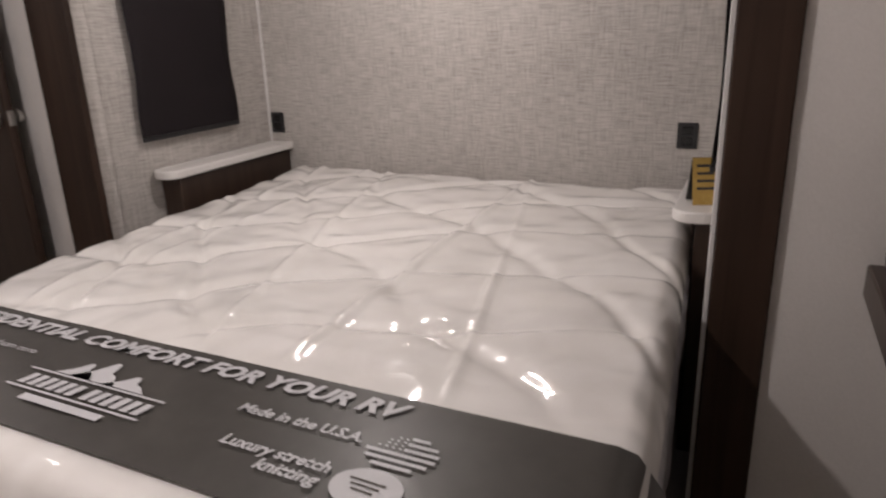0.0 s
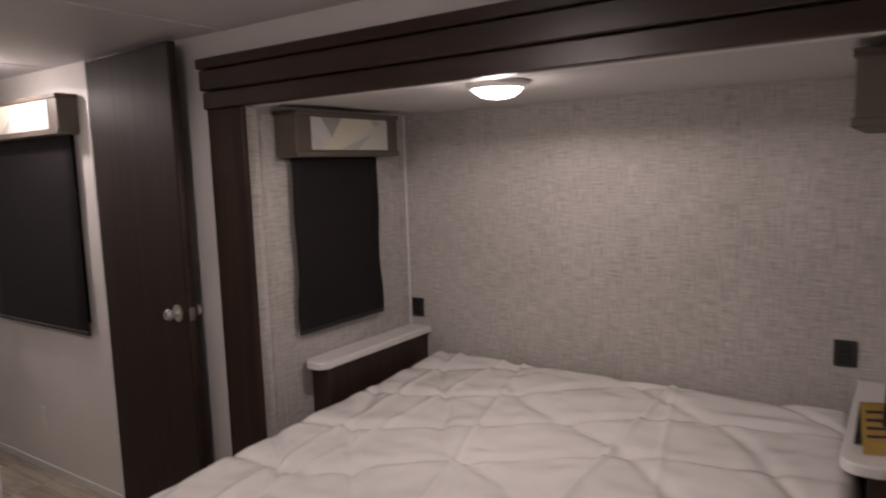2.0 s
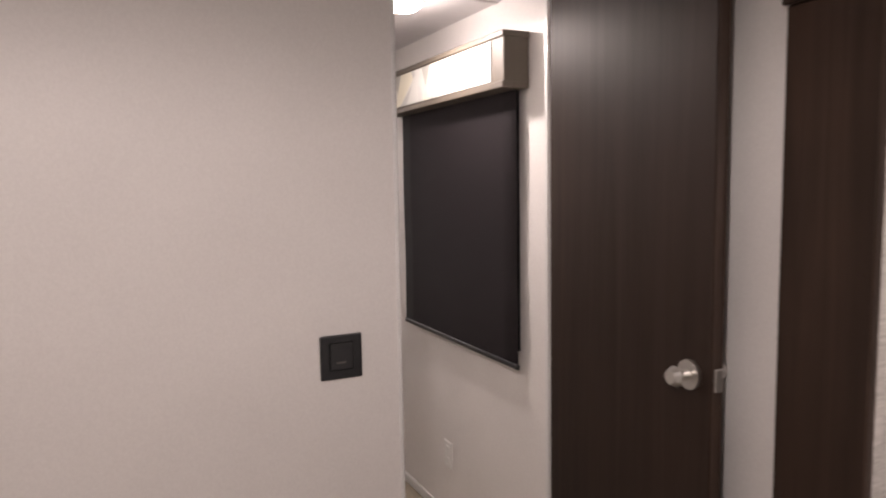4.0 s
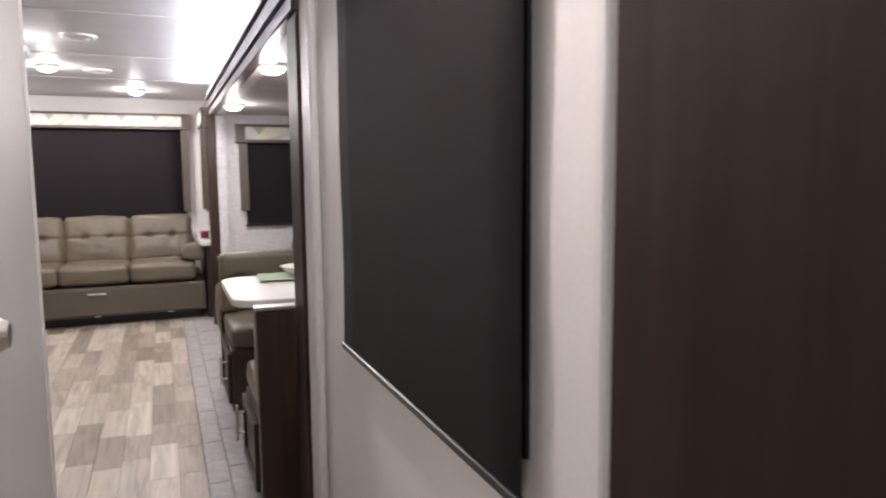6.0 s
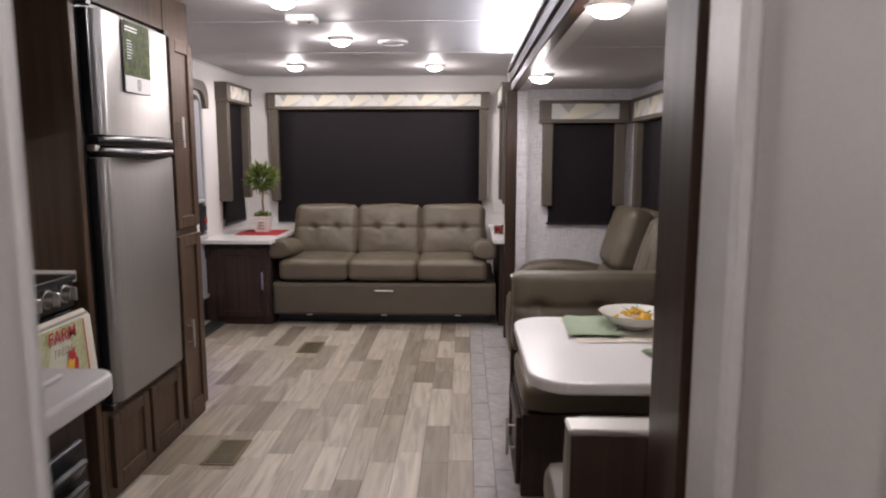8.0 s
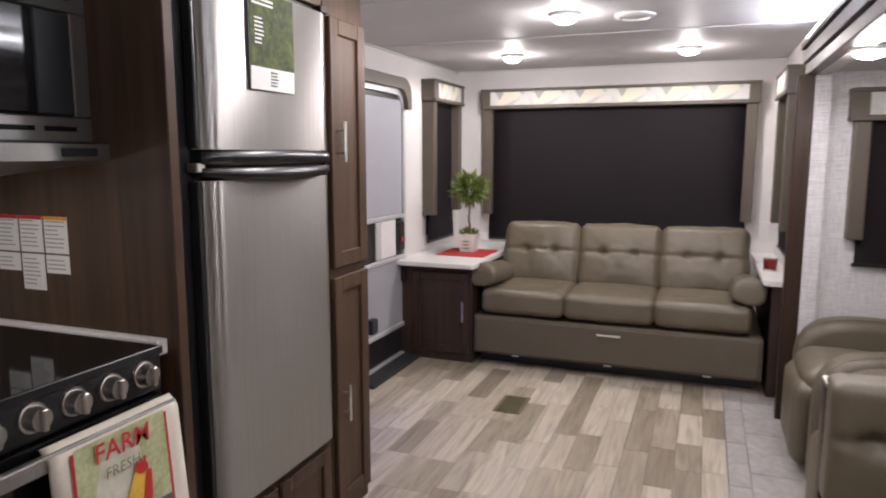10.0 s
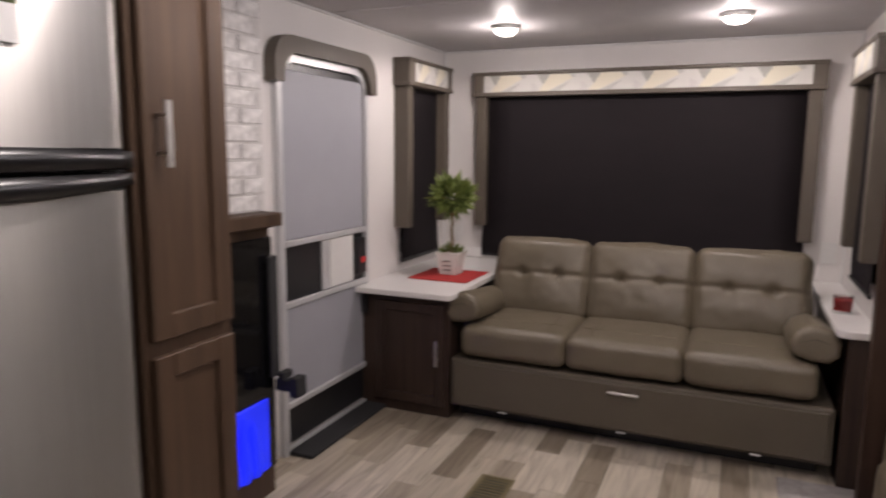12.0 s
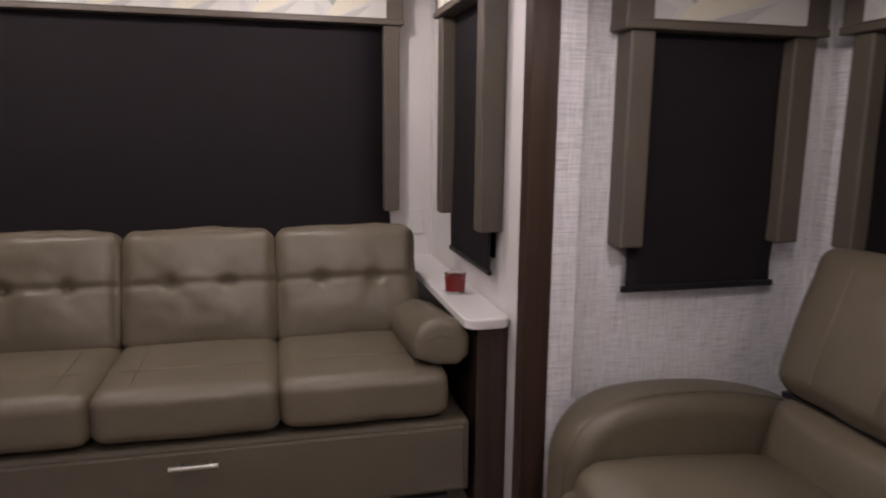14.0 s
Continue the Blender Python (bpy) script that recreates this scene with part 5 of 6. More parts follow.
fr = thing("refrigerator", (-1.3, 3.55, 0.33), "stainless two-door refrigerator with a black handle between the doors", "refrigerator")
FY0, FY1 = 3.248, 3.872
part("body", one(box, XL + 0.01, -1.025, 3.206, 3.89, 0.37, 1.852, 0.004), M_BLACK, fr)


def bowed_door(z0, z1):
    bm = bmesh.new()
    n = 40
    cols = []
    for i in range(n + 1):
        f = i / n
        y = FY0 + (FY1 - FY0) * f
        e = abs(2 * f - 1)
        x = -0.974 + 0.004 * (1 - e ** 2) - 0.045 * max(0.0, (e - 0.86) / 0.14) ** 2
        cols.append([bm.verts.new((x, y, z0)), bm.verts.new((x, y, z1)), bm.verts.new((-1.02, y, z1)), bm.verts.new((-1.02, y, z0))])
    for a, b in zip(cols, cols[1:]):
        for k in range(4):
            bm.faces.new((a[k], b[k], b[(k + 1) % 4], a[(k + 1) % 4])).smooth = k == 0
    bm.faces.new(cols[0])
    bm.faces.new(cols[-1])
    bmesh.ops.split_edges(bm, edges=[e for e in bm.edges if abs(e.verts[0].co.z - e.verts[1].co.z) < 1e-6])
    return bm


d1 = part("freezer_door", bowed_door(1.383, 1.822), M_STEEL, fr, "stainless freezer door")
for z0, z1 in ((1.386, 1.82), (0.386, 1.30)):
    part("door_edge", one(box, -1.022, -0.992, FY0 - 0.012, FY0 - 0.0005, z0, z1, 0.003), M_BLACK, fr, "black plastic door edge")
d2 = part("fridge_door", bowed_door(0.383, 1.302), M_STEEL, fr, "stainless lower door")
for z0, z1 in ((1.343, 1.384), (1.294, 1.339)):
    bm = bmesh.new()
    n = 20
    cols = []
    for i in range(n + 1):
        f = i / n
        y = FY0 - 0.004 + (FY1 - FY0 + 0.008) * f
        e = 1 - (2 * f - 1) ** 2
        x = -0.985 + 0.046 * e
        zz0, zz1 = (z0 + 0.002 - 0.001 * e, z1 - 0.008 + 0.008 * e) if z0 > 1.33 else (z0 + 0.02 - 0.019 * e, z1 - 0.004)
        cols.append([bm.verts.new((x, y, zz0)), bm.verts.new((x, y, zz1)), bm.verts.new((-1.02, y, zz1)), bm.verts.new((-1.02, y, zz0))])
    for a, b in zip(cols, cols[1:]):
        for k in range(4):
            bm.faces.new((a[k], b[k], b[(k + 1) % 4], a[(k + 1) % 4])).smooth = True
    bm.faces.new(cols[0])
    bm.faces.new(cols[-1])
    part("handle_strip", bm, M_GLOSSBLACK, fr, "glossy black handle strip")
part("door_gap", one(box, -1.02, -0.995, FY0, FY1, 1.341, 1.349), M_BLACKG, fr)
for z in (1.336, 1.838, 0.372):
    part("hinge", one(box, -1.02, -0.985, FY0 - 0.022, FY0 + 0.01, z - 0.012, z + 0.012, 0.003), M_BLACK if z > 1.5 or z < 1 else M_NICKEL, fr)
part("hinge", one(box, -1.02, -0.985, FY1 - 0.03, FY1 + 0.012, 1.828, 1.85, 0.003), M_BLACK, fr)
pl = thing("energy_leaflet", (-0.955, 3.62, 1.7), "leaflet with a garden photo stuck on the freezer door", "leaflet")
XF = -0.9625
part("sheet", one(box, XF - 0.004, XF, 3.43, 3.64, 1.55, 1.815), M_PAPER, pl)
part("photo", one(box, XF, XF + 0.001, 3.43, 3.64, 1.612, 1.815), mottled("garden_print", (0.006, 0.01, 0.007), (0.11, 0.14, 0.035), scale=16, rough=0.7, fine=60, spec=0.2), pl)
bm = bmesh.new()
bars(bm, Matrix.Translation((XF + 0.0022, 3.44, 1.79)) @ Euler((radians(90), 0, radians(90))).to_matrix().to_4x4(), 2, 0.10, 0.006, 0.012, 2)
bars(bm, Matrix.Translation((XF + 0.0022, 3.45, 1.74)) @ Euler((radians(90), 0, radians(90))).to_matrix().to_4x4(), 7, 0.05, 0.004, 0.011, 3)
part("small_print", bm, M_PAPER, pl)
bm = bmesh.new()
bars(bm, Matrix.Translation((XF + 0.0012, 3.52, 1.598)) @ Euler((radians(90), 0, radians(90))).to_matrix().to_4x4(), 5, 0.05, 0.004, 0.009, 4)
part("small_print", bm, M_INK, pl)

# range
rg = thing("gas_range", (-1.3, 2.88, 0), "black gas range with glass lid, silver knobs and oven door", "range")
RY0, RY1, RX = 2.615, 3.125, -1.07
part("body", one(box, XL + 0.05, RX, RY0, RY1, 0.10, 0.885, 0.004), M_BLACK, rg)
part("control_panel", one(box, RX, RX + 0.03, RY0, RY1, 0.79, 0.885, 0.006, 2), M_BLACK, rg)
part("glass_lid", one(box, XL + 0.08, RX + 0.035, RY0 + 0.003, RY1 - 0.003, 0.888, 0.902, 0.004, 2), M_BLACKG, rg, "reflective black glass lid")
part("lid_edge", one(box, RX + 0.035, RX + 0.042, RY0 + 0.003, RY1 - 0.003, 0.882, 0.903, 0.002), M_BLACK, rg)
od = part("oven_door", one(box, RX, RX + 0.03, RY0 + 0.005, RY1 - 0.005, 0.30, 0.782, 0.006, 2), M_BLACKG, rg, "black glass oven door")
part("drawer", one(box, RX, RX + 0.025, RY0 + 0.005, RY1 - 0.005, 0.12, 0.285, 0.006, 2), M_BLACK, rg)
bm = bmesh.new()
box(bm, RX + 0.06, RX + 0.078, RY0 + 0.01, RY1 - 0.005, 0.735, 0.772, 0.005, 2)
for y in (RY0 + 0.03, RY1 - 0.03):
    box(bm, RX + 0.03, RX + 0.062, y - 0.015, y + 0.015, 0.74, 0.768, 0.003)
part("oven_handle", bm, M_STEEL, od, "steel oven handle bar")
for k in range(5):
    y = 2.672 + k * 0.098
    bm = bmesh.new()
    cyl(bm, (RX + 0.03, y, 0.843), (RX + 0.036, y, 0.843), 0.032, n=24)
    cyl(bm, (RX + 0.036, y, 0.843), (RX + 0.062, y, 0.843), 0.027, 0.023, n=24)
    box(bm, RX + 0.058, RX + 0.074, y - 0.007, y + 0.007, 0.82, 0.866, 0.003)
    part("knob", bm, M_NICKEL, rg, "silver control knob")
# towel over the oven handle
tw = thing("dish_towel", (RX + 0.09, 2.93, 0.46), "cream kitchen towel with red-bordered farm print on oven handle", "towel")
TY0, TY1 = 2.76, 3.115


def towel_pt(u, v):
    y = TY0 + (TY1 - TY0) * u
    z = 0.782 - 0.33 * v
    x = RX + 0.083 + 0.012 * v + 0.008 * math.sin(u * 7 + 1) * v
    if v < 0.06:
        x -= (0.06 - v) * 0.35
    return Vector((x, y + 0.010 * v * (u - 0.3), z + 0.012 * (u - 0.5) * v))


def towel_patch(name, u0, u1, v0, v1, lift, mat, parent, n=14):
    bm = bmesh.new()
    g = [[bm.verts.new(towel_pt(u0 + (u1 - u0) * i / n, v0 + (v1 - v0) * j / n) + Vector((lift, 0, 0))) for j in range(n + 1)] for i in range(n + 1)]
    for i in range(n):
        for j in range(n):
            bm.faces.new((g[i][j], g[i + 1][j], g[i + 1][j + 1], g[i][j + 1])).smooth = True
    if lift == 0:
        g2 = [[bm.verts.new(towel_pt(i / n, j / n) - Vector((0.006, 0, 0))) for j in range(n + 1)] for i in range(n + 1)]
        for i in range(n):
            for j in range(n):
                bm.faces.new((g2[i][j + 1], g2[i + 1][j + 1], g2[i + 1][j], g2[i][j])).smooth = True
        for i in range(n):
            bm.faces.new((g[i][0], g2[i][0], g2[i + 1][0], g[i + 1][0]))
            bm.faces.new((g[i][n], g[i + 1][n], g2[i + 1][n], g2[i][n]))
            bm.faces.new((g[0][i], g[0][i + 1], g2[0][i + 1], g2[0][i]))
            bm.faces.new((g[n][i], g2[n][i], g2[n][i + 1], g[n][i + 1]))
    return part(name, bm, mat, parent)


cl = towel_patch("cloth", 0, 1, 0, 1, 0, M_CREAMCLOTH, tw)
towel_patch("red_border", 0.12, 0.88, 0.08, 0.86, 0.0012, M_REDPRINT, cl)
towel_patch("picture_ground", 0.145, 0.855, 0.06, 0.835, 0.0024, M_GREENPRINT, cl)
towel_patch("picture_field", 0.145, 0.855, 0.70, 0.835, 0.0036, M_GREYPRINT, cl)


def towel_disc(name, u, v, ru, rv, tilt, lift, mat):
    bm = bmesh.new()
    c, k = math.cos(tilt), math.sin(tilt)
    rim = []
    for i in range(20):
        a = 2 * math.pi * i / 20
        r = 1 + 0.08 * math.sin(a * 5)
        p, q = ru * r * math.cos(a), rv * r * math.sin(a)
        rim.append(bm.verts.new(towel_pt(u + p * c - q * k, v + p * k + q * c) + Vector((lift, 0, 0))))
    mid = bm.verts.new(towel_pt(u, v) + Vector((lift, 0, 0)))
    for i in range(20):
        bm.faces.new((mid, rim[i], rim[(i + 1) % 20]))
    return part(name, bm, mat, cl)


M_OLIVEPRINT = plain("print_olive", (0.22, 0.22, 0.12), 0.85)
M_GOLDPRINT = mottled("print_gold", (0.72, 0.36, 0.03), (0.85, 0.58, 0.10), scale=60, rough=0.85)
M_PALEPRINT = mottled("print_pale", (0.55, 0.53, 0.42), (0.70, 0.67, 0.58), scale=22, rough=0.85)
towel_disc("picture_sky", 0.46, 0.46, 0.20, 0.34, 0.1, 0.0030, M_PALEPRINT)
for k in range(6):   # tail feathers
    towel_disc("tail_feather", 0.335 - 0.012 * k, 0.66 - 0.024 * k + 0.004 * k * k, 0.105, 0.024, 0.75 - 0.34 * k, 0.0042 + 0.0002 * k, M_INK if k % 2 else M_GREYPRINT)
towel_disc("picture_body", 0.51, 0.66, 0.135, 0.105, -0.55, 0.0058, M_ORANGE)
towel_disc("picture_neck", 0.575, 0.545, 0.065, 0.165, 0.28, 0.0064, M_GOLDPRINT)
towel_disc("picture_breast", 0.665, 0.585, 0.034, 0.165, 0.10, 0.0070, M_REDPRINT)
towel_disc("picture_head", 0.625, 0.395, 0.055, 0.042, 0.3, 0.0072, M_REDPRINT)
for k in range(3):
    towel_disc("picture_comb", 0.585 + 0.032 * k, 0.358 - 0.006 * k, 0.013, 0.030, 0.3, 0.0074, M_REDPRINT)
for u in (0.52, 0.60):
    towel_disc("picture_leg", u, 0.775, 0.010, 0.035, 0.1, 0.0060, M_GREYPRINT)
ptm = Matrix.Translation(towel_pt(0.27, 0.21) + Vector((0.008, 0, 0))) @ Euler((radians(90), 0, radians(90))).to_matrix().to_4x4()
part("lettering", text_bm("FARM", 0.062, ptm, bold=0.0006), M_REDPRINT, cl)
ptm = Matrix.Translation(towel_pt(0.34, 0.34) + Vector((0.009, 0, 0))) @ Euler((radians(90), 0, radians(90))).to_matrix().to_4x4()
part("lettering", text_bm("FRESH", 0.036, ptm), M_OLIVEPRINT, cl)

# counter run
range_side_top = single("countertop", one(box, XL + 0.002, RX + 0.022, RY1 + 0.003, 3.162, 0.868, 0.908, 0.004), M_WHITE, "narrow white counter strip beside the range", "countertop")
bc = thing("base_cabinet", (-1.3, 3.14, 0), "narrow brown filler cabinet beside the range", "cabinet")
part("body", one(box, XL + 0.002, RX - 0.01, RY1 + 0.003, 3.162, 0, 0.866, 0.002), M_CABD, bc)
bm = bmesh.new()
pad(bm, rounded(XL + 0.002, -0.33, PY2 + 0.002, 2.11, 0.05, 6, (0, 0, 1, 0)), 2, 0.868, 0.908, 0.008, 2)
single("countertop", bm, M_WHITE, "white solid-surface peninsula counter with a rounded corner", "countertop")
single("countertop", one(box, XL + 0.002, -1.048, 2.112, RY0 + 0.042, 0.868, 0.907, 0.004), M_WHITE, "white solid-surface counter beside the range", "countertop")
pc = thing("peninsula_cabinet", (-1.0, 1.75, 0), "dark brown peninsula cabinet with a black louvred grille", "cabinet")
part("body", one(box, XL + 0.002, -0.38, PY2 + 0.002, 2.06, 0, 0.866, 0.003), M_CABD, pc)
part("body", one(box, XL + 0.002, -1.09, 2.062, RY0 + 0.042, 0, 0.866, 0.003), M_CABD, pc)
gr = part("grille", one(box, -0.38, -0.368, 1.60, 2.03, 0.30, 0.80, 0.003), M_BLACK, pc, "black louvred grille")
for k in range(11):
    z = 0.335 + k * 0.042
    bm = one(box, -0.006, 0.006, 1.62, 2.01, -0.018, 0.018, 0.002)
    bmesh.ops.transform(bm, matrix=Matrix.Translation((-0.362, 0, z)) @ Matrix.Rotation(radians(32), 4, "Y"), verts=bm.verts[:])
    part("slat", bm, M_BLACK, gr)
lf = thing("sink_cover", (-0.65, 1.82, 0.91), "white board with a red stripe lying on the counter", "board")
part("board", one(box, -1.0, -0.40, 1.52, 2.04, 0.909, 0.921, 0.004), M_WHITE, lf)
part("red_stripe", one(box, -0.64, -0.58, 1.54, 2.025, 0.921, 0.9225), M_REDPRINT, lf)
bm = bmesh.new()
bars(bm, Matrix.Translation((-0.54, 1.95, 0.9225)) @ Matrix.Rotation(radians(-90), 4, "Z"), 3, 0.16, 0.008, 0.02, 8)
part("small_print", bm, M_VGREY, lf)

# upper kitchen: microwave, hood and wall
mw = thing("microwave", (-1.5, 2.9, 1.45), "built-in microwave with stainless trim and dark glass door", "microwave")
part("body", one(box, XL + 0.01, -1.27, 2.62, 3.163, 1.43, 1.80, 0.003), M_BLACK, mw)
part("trim_frame", one(box, -1.27, -1.255, 2.62, 3.163, 1.43, 1.49, 0.003), M_STEEL, mw, "stainless trim")
part("trim_frame", one(box, -1.27, -1.255, 2.62, 3.163, 1.74, 1.80, 0.003), M_STEEL, mw, "stainless trim")
part("trim_frame", one(box, -1.27, -1.255, 3.115, 3.163, 1.492, 1.738, 0.003), M_STEEL, mw, "stainless trim")
part("glass_door", one(box, -1.27, -1.249, 2.62, 3.01, 1.494, 1.736, 0.004), M_BLACKG, mw, "dark glass door")
part("keypad", one(box, -1.27, -1.251, 3.013, 3.113, 1.494, 1.736, 0.004), M_BLACK, mw)
for z in (1.455, 1.768):
    for k in range(4):
        part("vent_slot", one(box, -1.2555, -1.2535, 2.68 + k * 0.115, 2.77 + k * 0.115, z, z + 0.012), M_BLACKG, mw)
hd = thing("range_hood", (-1.45, 2.9, 1.35), "slim stainless range hood with its lamp on", "hood")
bm = bmesh.new()
pad(bm, [(XL + 0.005, 1.33), (-1.20, 1.385), (-1.20, 1.425), (XL + 0.005, 1.425)], 1, 2.62, 3.163, 0.003, 1)
part("body", bm, M_STEEL, hd)
part("button_strip", one(box, -1.20, -1.196, 3.02, 3.12, 1.395, 1.415, 0.001), M_BLACK, hd)
part("hood_lamp", one(box, -1.40, -1.30, 2.72, 2.86, 1.352, 1.356), M_LENS, hd, "glowing hood lamp")
uc = thing("wall_cabinet", (-1.5, 2.6, 1.82), "brown wood wall cabinet above the microwave", "cabinet")
part("body", one(box, XL + 0.002, -1.30, PY2 + 0.75, 3.163, 1.772, CEIL - 0.003, 0.003), M_CAB, uc)
st = thing("warning_stickers", (-1.55, 3.163, 1.1), "white warning stickers on the wood panel beside the range", "sticker")
for k, (x, z, w, h, c) in enumerate(((-1.640, 1.105, 0.085, 0.10, 1), (-1.548, 1.105, 0.085, 0.10, 1), (-1.456, 1.105, 0.085, 0.10, 1), (-1.548, 1.000, 0.085, 0.10, 0), (-1.640, 1.050, 0.085, 0.05, 0), (-1.456, 1.050, 0.085, 0.05, 0))):
    sk = part("sticker", one(box, x, x + w, 3.1635, 3.1647, z, z + h), M_PAPER, st)
    bm = bmesh.new()
    bars(bm, Matrix.Translation((x + 0.005, 3.1630, z + h - 0.016)) @ pose(0, 0, 0, 90), 3 if h < 0.06 else 7, w - 0.012, 0.0035, 0.0115, k)
    part("small_print", bm, M_VDARK, sk)
    if c:
        part("heading", one(box, x, x + w, 3.1625, 3.1632, z + h - 0.010, z + h), M_REDPRINT if k < 2 else M_ORANGE, sk)

for ob in (fc, pn, fr, pl, rg, tw, range_side_top, bc, mw, hd, uc, st):   # the whole run stands this far aft
    ob.location.y += 0.045
for ob in (mw, hd):
    ob.location.z -= 0.03

# ---------------------------------------------------------------- fireplace wall and entry door
fp = thing("electric_fireplace", (-1.62, 4.58, 0), "electric fireplace with blue flames under a brown wooden mantel", "fireplace")
part("surround", one(box, XL + 0.002, -1.53, 4.228, 5.05, 0.0, 1.09, 0.004), M_CAB, fp)
part("mantel", one(box, XL + 0.002, -1.47, 4.228, 5.06, 1.092, 1.145, 0.006), M_CAB, fp, "brown wooden mantel shelf")
part("black_front", one(box, -1.53, -1.515, 4.24, 5.045, 0.12, 1.05, 0.004), M_BLACKG, fp, "black glass front")
part("blue_flame_bed", one(box, -1.515, -1.505, 4.27, 4.99, 0.13, 0.42, 0.006), M_BLUE, fp, "glowing blue flames")
for k in range(9):
    y = 4.38 + k * 0.062
    bm = bmesh.new()
    lathe(bm, -1.49, y, [(0.022, 0.15), (0.03, 0.19), (0.02, 0.26 + 0.03 * (k % 3)), (0.003, 0.36 + 0.04 * (k % 2))], 8)
    part("flame_shape", bm, M_BLUE, fp)
mt = thing("strap_clamp", (-1.45, 5.04, 0.5), "black plastic strap clamp hanging beside the fireplace", "strap")
part("strap", one(box, -1.50, -1.485, 4.99, 5.04, 0.50, 0.98, 0.004), M_RUBBER, mt)
bm = bmesh.new()
box(bm, -1.50, -1.40, 5.02, 5.06, 0.44, 0.49, 0.008, 2)
box(bm, -1.425, -1.385, 5.01, 5.075, 0.425, 0.505, 0.006, 2)
box(bm, -1.48, -1.45, 5.01, 5.075, 0.49, 0.52, 0.004)
part("buckle", bm, M_RUBBER, mt)
brickwall = struct("wall_brick", one(box, XL + 0.002, -1.552, 4.228, 5.055, 1.147, CEIL - 0.003), mottled("pale_mortar", (0.5, 0.48, 0.46), (0.62, 0.6, 0.58), scale=12, rough=0.95, bump_s=0.4), "whitewashed brick panel above the fireplace mantel")
brick_meshes = {}
rb = random.Random(5)
for r in range(14):
    z = 1.152 + r * 0.0645
    y = 4.23 - (0.1 if r % 2 else 0.0)
    while y < 5.05:
        a, b = max(y, 4.23), min(y + 0.194, 5.053)
        y += 0.2
        if b - a < 0.03:
            continue
        key = (round(b - a, 3), rb.choice((0.004, 0.006, 0.008)))
        if key not in brick_meshes:
            brick_meshes[key] = mesh_of("brick", one(box, 0, key[1], 0, key[0], 0, 0.058, 0.004), M_BRICK)
        ob = new("brick", brick_meshes[key])
        ob.location = (-1.552, a, z)
        ob.parent = brickwall

ed = thing("entry_door", (XL, 5.67, 0), "entry door with a grey pull-down shade and aluminium frame", "door")
EY0, EY1, EZ1 = 5.31, 6.08, 1.79
bm = bmesh.new()
pad(bm, rounded(EY0 + 0.02, EY1 - 0.02, 0.04, EZ1 - 0.03, 0.10, 6, (0, 0, 1, 1)), 0, XL + 0.001, XL + 0.012, 0.002, 1)
part("door_leaf", bm, M_BLACK, ed)
bm = bmesh.new()
outer = rounded(EY0, EY1, 0.0, EZ1, 0.13, 8, (0, 0, 1, 1))
inner = rounded(EY0 + 0.035, EY1 - 0.035, 0.03, EZ1 - 0.035, 0.10, 8, (0, 0, 1, 1))
for x in (0,):
    a = [bm.verts.new((XL + 0.03, p[0], p[1])) for p in outer]
    b = [bm.verts.new((XL + 0.03, p[0], p[1])) for p in inner]
    c = [bm.verts.new((XL + 0.002, p[0], p[1])) for p in outer]
    d = [bm.verts.new((XL + 0.010, p[0], p[1])) for p in inner]
    k = len(outer)
    for i in range(k):
        j = (i + 1) % k
        bm.faces.new((a[i], a[j], b[j], b[i]))
        bm.faces.new((c[i], a[i], a[j], c[j]))
        bm.faces.new((b[i], b[j], d[j], d[i]))
part("frame", bm, M_ALU, ed, "aluminium door frame")
part("upper_shade", one(box, XL + 0.013, XL + 0.02, EY0 + 0.045, EY1 - 0.045, 0.985, EZ1 - 0.07, 0.002), M_GREYSCREEN, ed, "grey pull-down shade")
part("lower_panel", one(box, XL + 0.013, XL + 0.02, EY0 + 0.045, EY1 - 0.045, 0.235, 0.69, 0.002), M_GREYSCREEN, ed, "grey lower screen")
for z in (0.68, 0.955, 0.215):
    part("cross_rail", one(box, XL + 0.013, XL + 0.032, EY0 + 0.036, EY1 - 0.036, z, z + 0.028, 0.003), M_ALU, ed)
part("white_slider", one(box, XL + 0.013, XL + 0.024, EY0 + 0.40, EY1 - 0.15, 0.712, 0.952, 0.003), M_WPLASTIC, ed, "white sliding panel")
part("slider_edge", one(box, XL + 0.013, XL + 0.026, EY0 + 0.33, EY0 + 0.395, 0.712, 0.952, 0.003), M_ALU, ed)
lk = part("lock", one(box, XL + 0.013, XL + 0.045, EY1 - 0.14, EY1 - 0.05, 0.74, 0.93, 0.008, 2), M_BLACK, ed, "black lock case")
part("red_latch", one(box, XL + 0.045, XL + 0.055, EY1 - 0.11, EY1 - 0.07, 0.80, 0.83, 0.003), M_REDPRINT, lk)
part("handle", one(box, XL + 0.02, XL + 0.05, EY1 - 0.07, EY1 - 0.045, 0.52, 0.62, 0.006, 2), M_BLACK, ed)
part("step_plate", one(box, XL + 0.001, XL + 0.15, EY0 + 0.03, EY1 - 0.01, 0.0, 0.02, 0.004), M_RUBBER, ed, "black step cover")
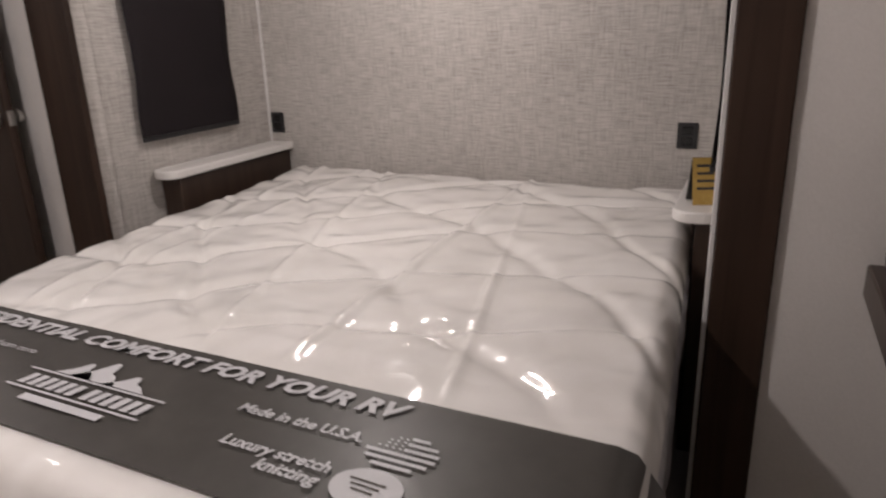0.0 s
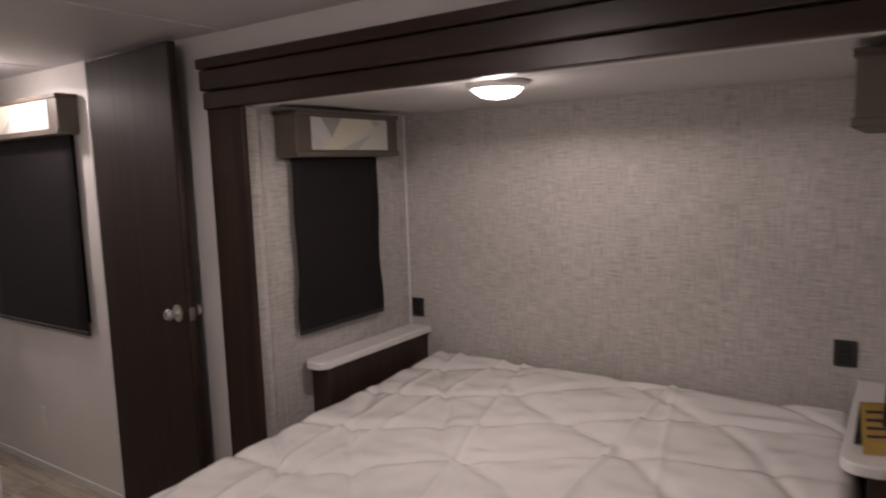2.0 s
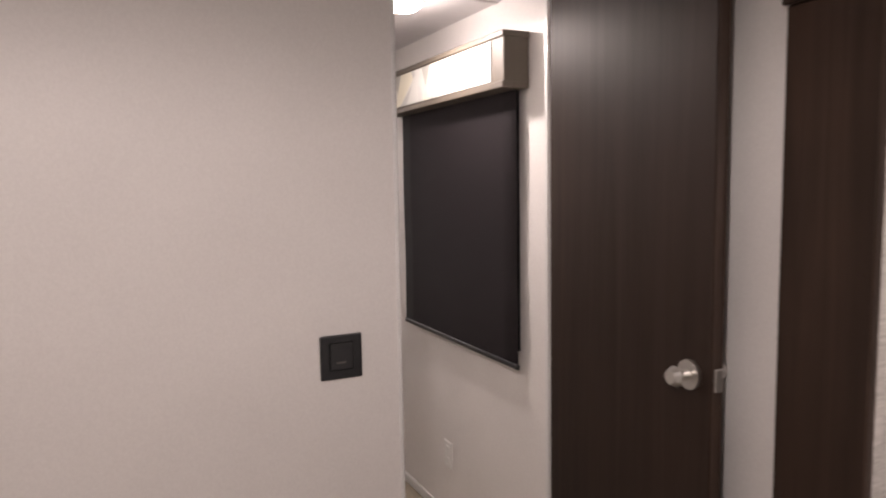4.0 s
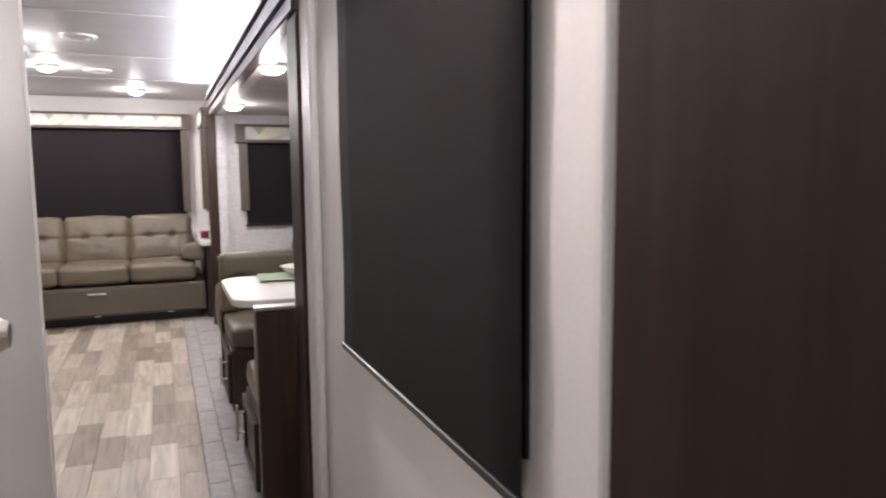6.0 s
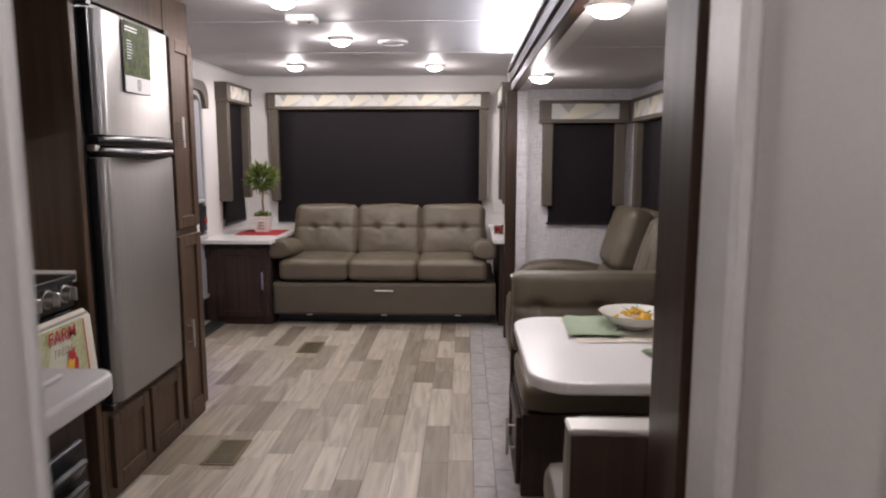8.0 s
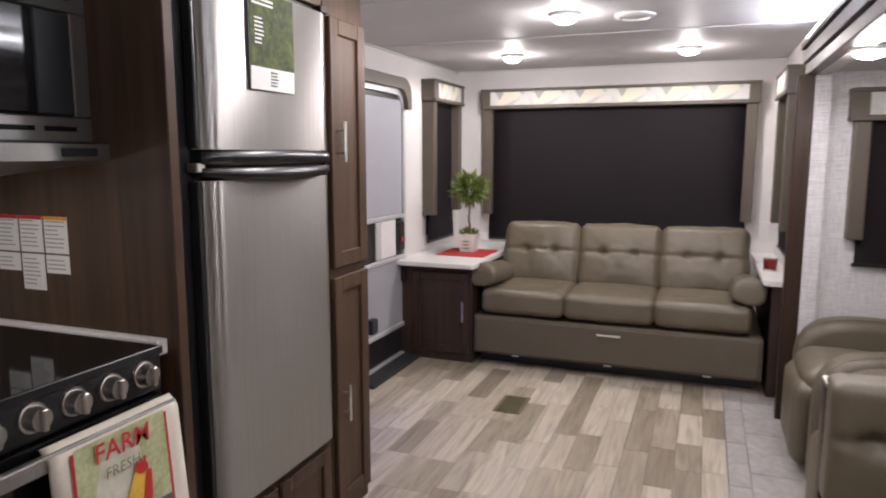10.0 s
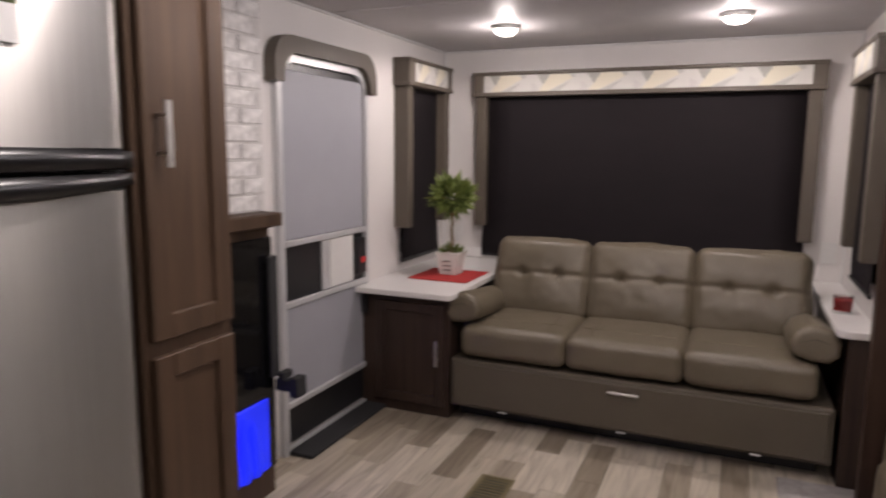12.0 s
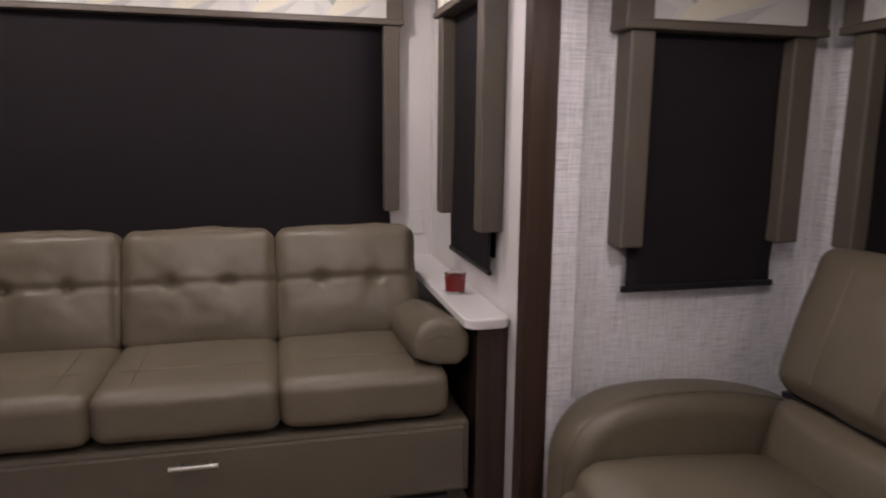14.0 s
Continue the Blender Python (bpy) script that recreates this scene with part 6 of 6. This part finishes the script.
# padded cornice over the door
bm = bmesh.new()
o = rounded(EY0 - 0.045, EY1 + 0.045, 1.665, 1.862, 0.12, 8, (0, 0, 1, 1))
i2 = rounded(EY0 + 0.02, EY1 - 0.02, 1.665, 1.79, 0.10, 8, (0, 0, 1, 1))
va = [bm.verts.new((XL + 0.06, p[0], p[1])) for p in o]
vb = [bm.verts.new((XL + 0.06, p[0], p[1])) for p in i2]
vc = [bm.verts.new((XL + 0.001, p[0], p[1])) for p in o]
vd = [bm.verts.new((XL + 0.001, p[0], p[1])) for p in i2]
k = len(o)
for i in range(1, k):
    j = (i + 1) % k
    bm.faces.new((va[i], va[j], vb[j], vb[i]))
    bm.faces.new((vc[i], va[i], va[j], vc[j]))
    bm.faces.new((vb[i], vb[j], vd[j], vd[i]))
cor = thing("door_cornice", (XL, 5.67, 1.66), "padded taupe arched cornice over the entry door", "cornice")
part("padded_arch", bm, M_TAUPE, cor)


# ---------------------------------------------------------------- floor registers
for y0 in (3.593, 5.266):
    th = thing("floor_register", (-0.73, y0 + 0.13, 0), "olive metal floor register set in the plank floor", "vent", "floor registers")
    x0, x1, y1 = -0.805, -0.655, y0 + 0.26
    part("well", one(box, x0 + 0.018, x1 - 0.018, y0 + 0.018, y1 - 0.018, 0.0005, 0.0022), M_BLACK, th)
    bm = bmesh.new()
    box(bm, x0, x1, y0, y0 + 0.018, 0.0005, 0.006, 0.002)
    box(bm, x0, x1, y1 - 0.018, y1, 0.0005, 0.006, 0.002)
    box(bm, x0, x0 + 0.018, y0 + 0.018, y1 - 0.018, 0.0005, 0.006, 0.002)
    box(bm, x1 - 0.018, x1, y0 + 0.018, y1 - 0.018, 0.0005, 0.006, 0.002)
    part("frame", bm, M_BRASS, th)
    for k in range(9):
        y = y0 + 0.035 + k * 0.0235
        part("slat", one(box, x0 + 0.018, x1 - 0.018, y, y + 0.011, 0.0022, 0.0046), M_BRASS, th)

# ---------------------------------------------------------------- tiles and planks
TX0, TX1 = 0.362, XR
single("tile_bed", one(box, TX0, TX1, DY0, 6.02, -0.005, 0.004), M_GROUT, "grey joint bed under the stone-look tiles", "floor", kind="structure")
tile_mesh = {}
tiles_parent = bpy.data.objects["tile_bed"]
for row, (xa, xb) in enumerate(((TX0, TX0 + 0.085), (TX0 + 0.09, TX1 - 0.005))):
    y = DY0 + 0.002 + row * 0.15
    while y < 5.99:
        l = min(0.46, 6.016 - y)
        key = (row, round(l, 3))
        if key not in tile_mesh:
            tile_mesh[key] = mesh_of("tile", one(box, -(xb - xa) / 2, (xb - xa) / 2, -l / 2 + 0.002, l / 2 - 0.002, 0, 0.006, 0.0015), M_TILE)
        ob = new("tile", tile_mesh[key])
        ob.location = ((xa + xb) / 2, y + l / 2, 0.003)
        ob.parent = tiles_parent
        y += 0.46

PW, PL = 0.115, 0.40
rng = random.Random(11)
plank_meshes = {}
joined = bmesh.new()
FX1 = TX0 - 0.002
cols = int(math.ceil((FX1 - XL) / PW))
for c in range(cols):
    x0 = XL + c * PW
    x1 = min(x0 + PW, FX1)
    if x1 - x0 < 0.02:
        continue
    y = YF - rng.uniform(0, PL)
    while y < YR:
        l = PL * rng.choice((0.75, 1.0, 1.0, 1.35))
        ya, yb = max(y, YF), min(y + l, YR)
        y += l
        if yb - ya < 0.03:
            continue
        near = 2.0 < (ya + yb) / 2 < 6.1 and x0 > -1.05
        if near:
            key = (round(x1 - x0, 3), round(yb - ya, 3))
            if key not in plank_meshes:
                plank_meshes[key] = mesh_of("plank", one(box, -key[0] / 2 + 0.0006, key[0] / 2 - 0.0006, -key[1] / 2 + 0.0006, key[1] / 2 - 0.0006, -0.006, 0.0, 0.0008), M_PLANK)
            ob = new("plank", plank_meshes[key])
            ob.location = ((x0 + x1) / 2, (ya + yb) / 2, 0)
            ob.parent = floor
        else:
            box(joined, x0 + 0.0006, x1 - 0.0006, ya + 0.0006, yb - 0.0006, -0.006, 0.0)
for c in range(3):
    x0 = FX1 + c * PW
    x1 = min(x0 + PW, XR)
    for ylo, yhi in ((YF, DY0 - 0.002), (6.022, YR)):
        y = ylo
        while y < yhi:
            yb = min(y + PL, yhi)
            if x1 - x0 > 0.02 and yb - y > 0.02:
                box(joined, x0 + 0.0006, x1 - 0.0006, y + 0.0006, yb - 0.0006, -0.006, 0.0)
            y += PL
rest = new("planks", mesh_of("planks", joined, M_PLANKS))
rest.parent = floor
rest["kind"] = "stuff"
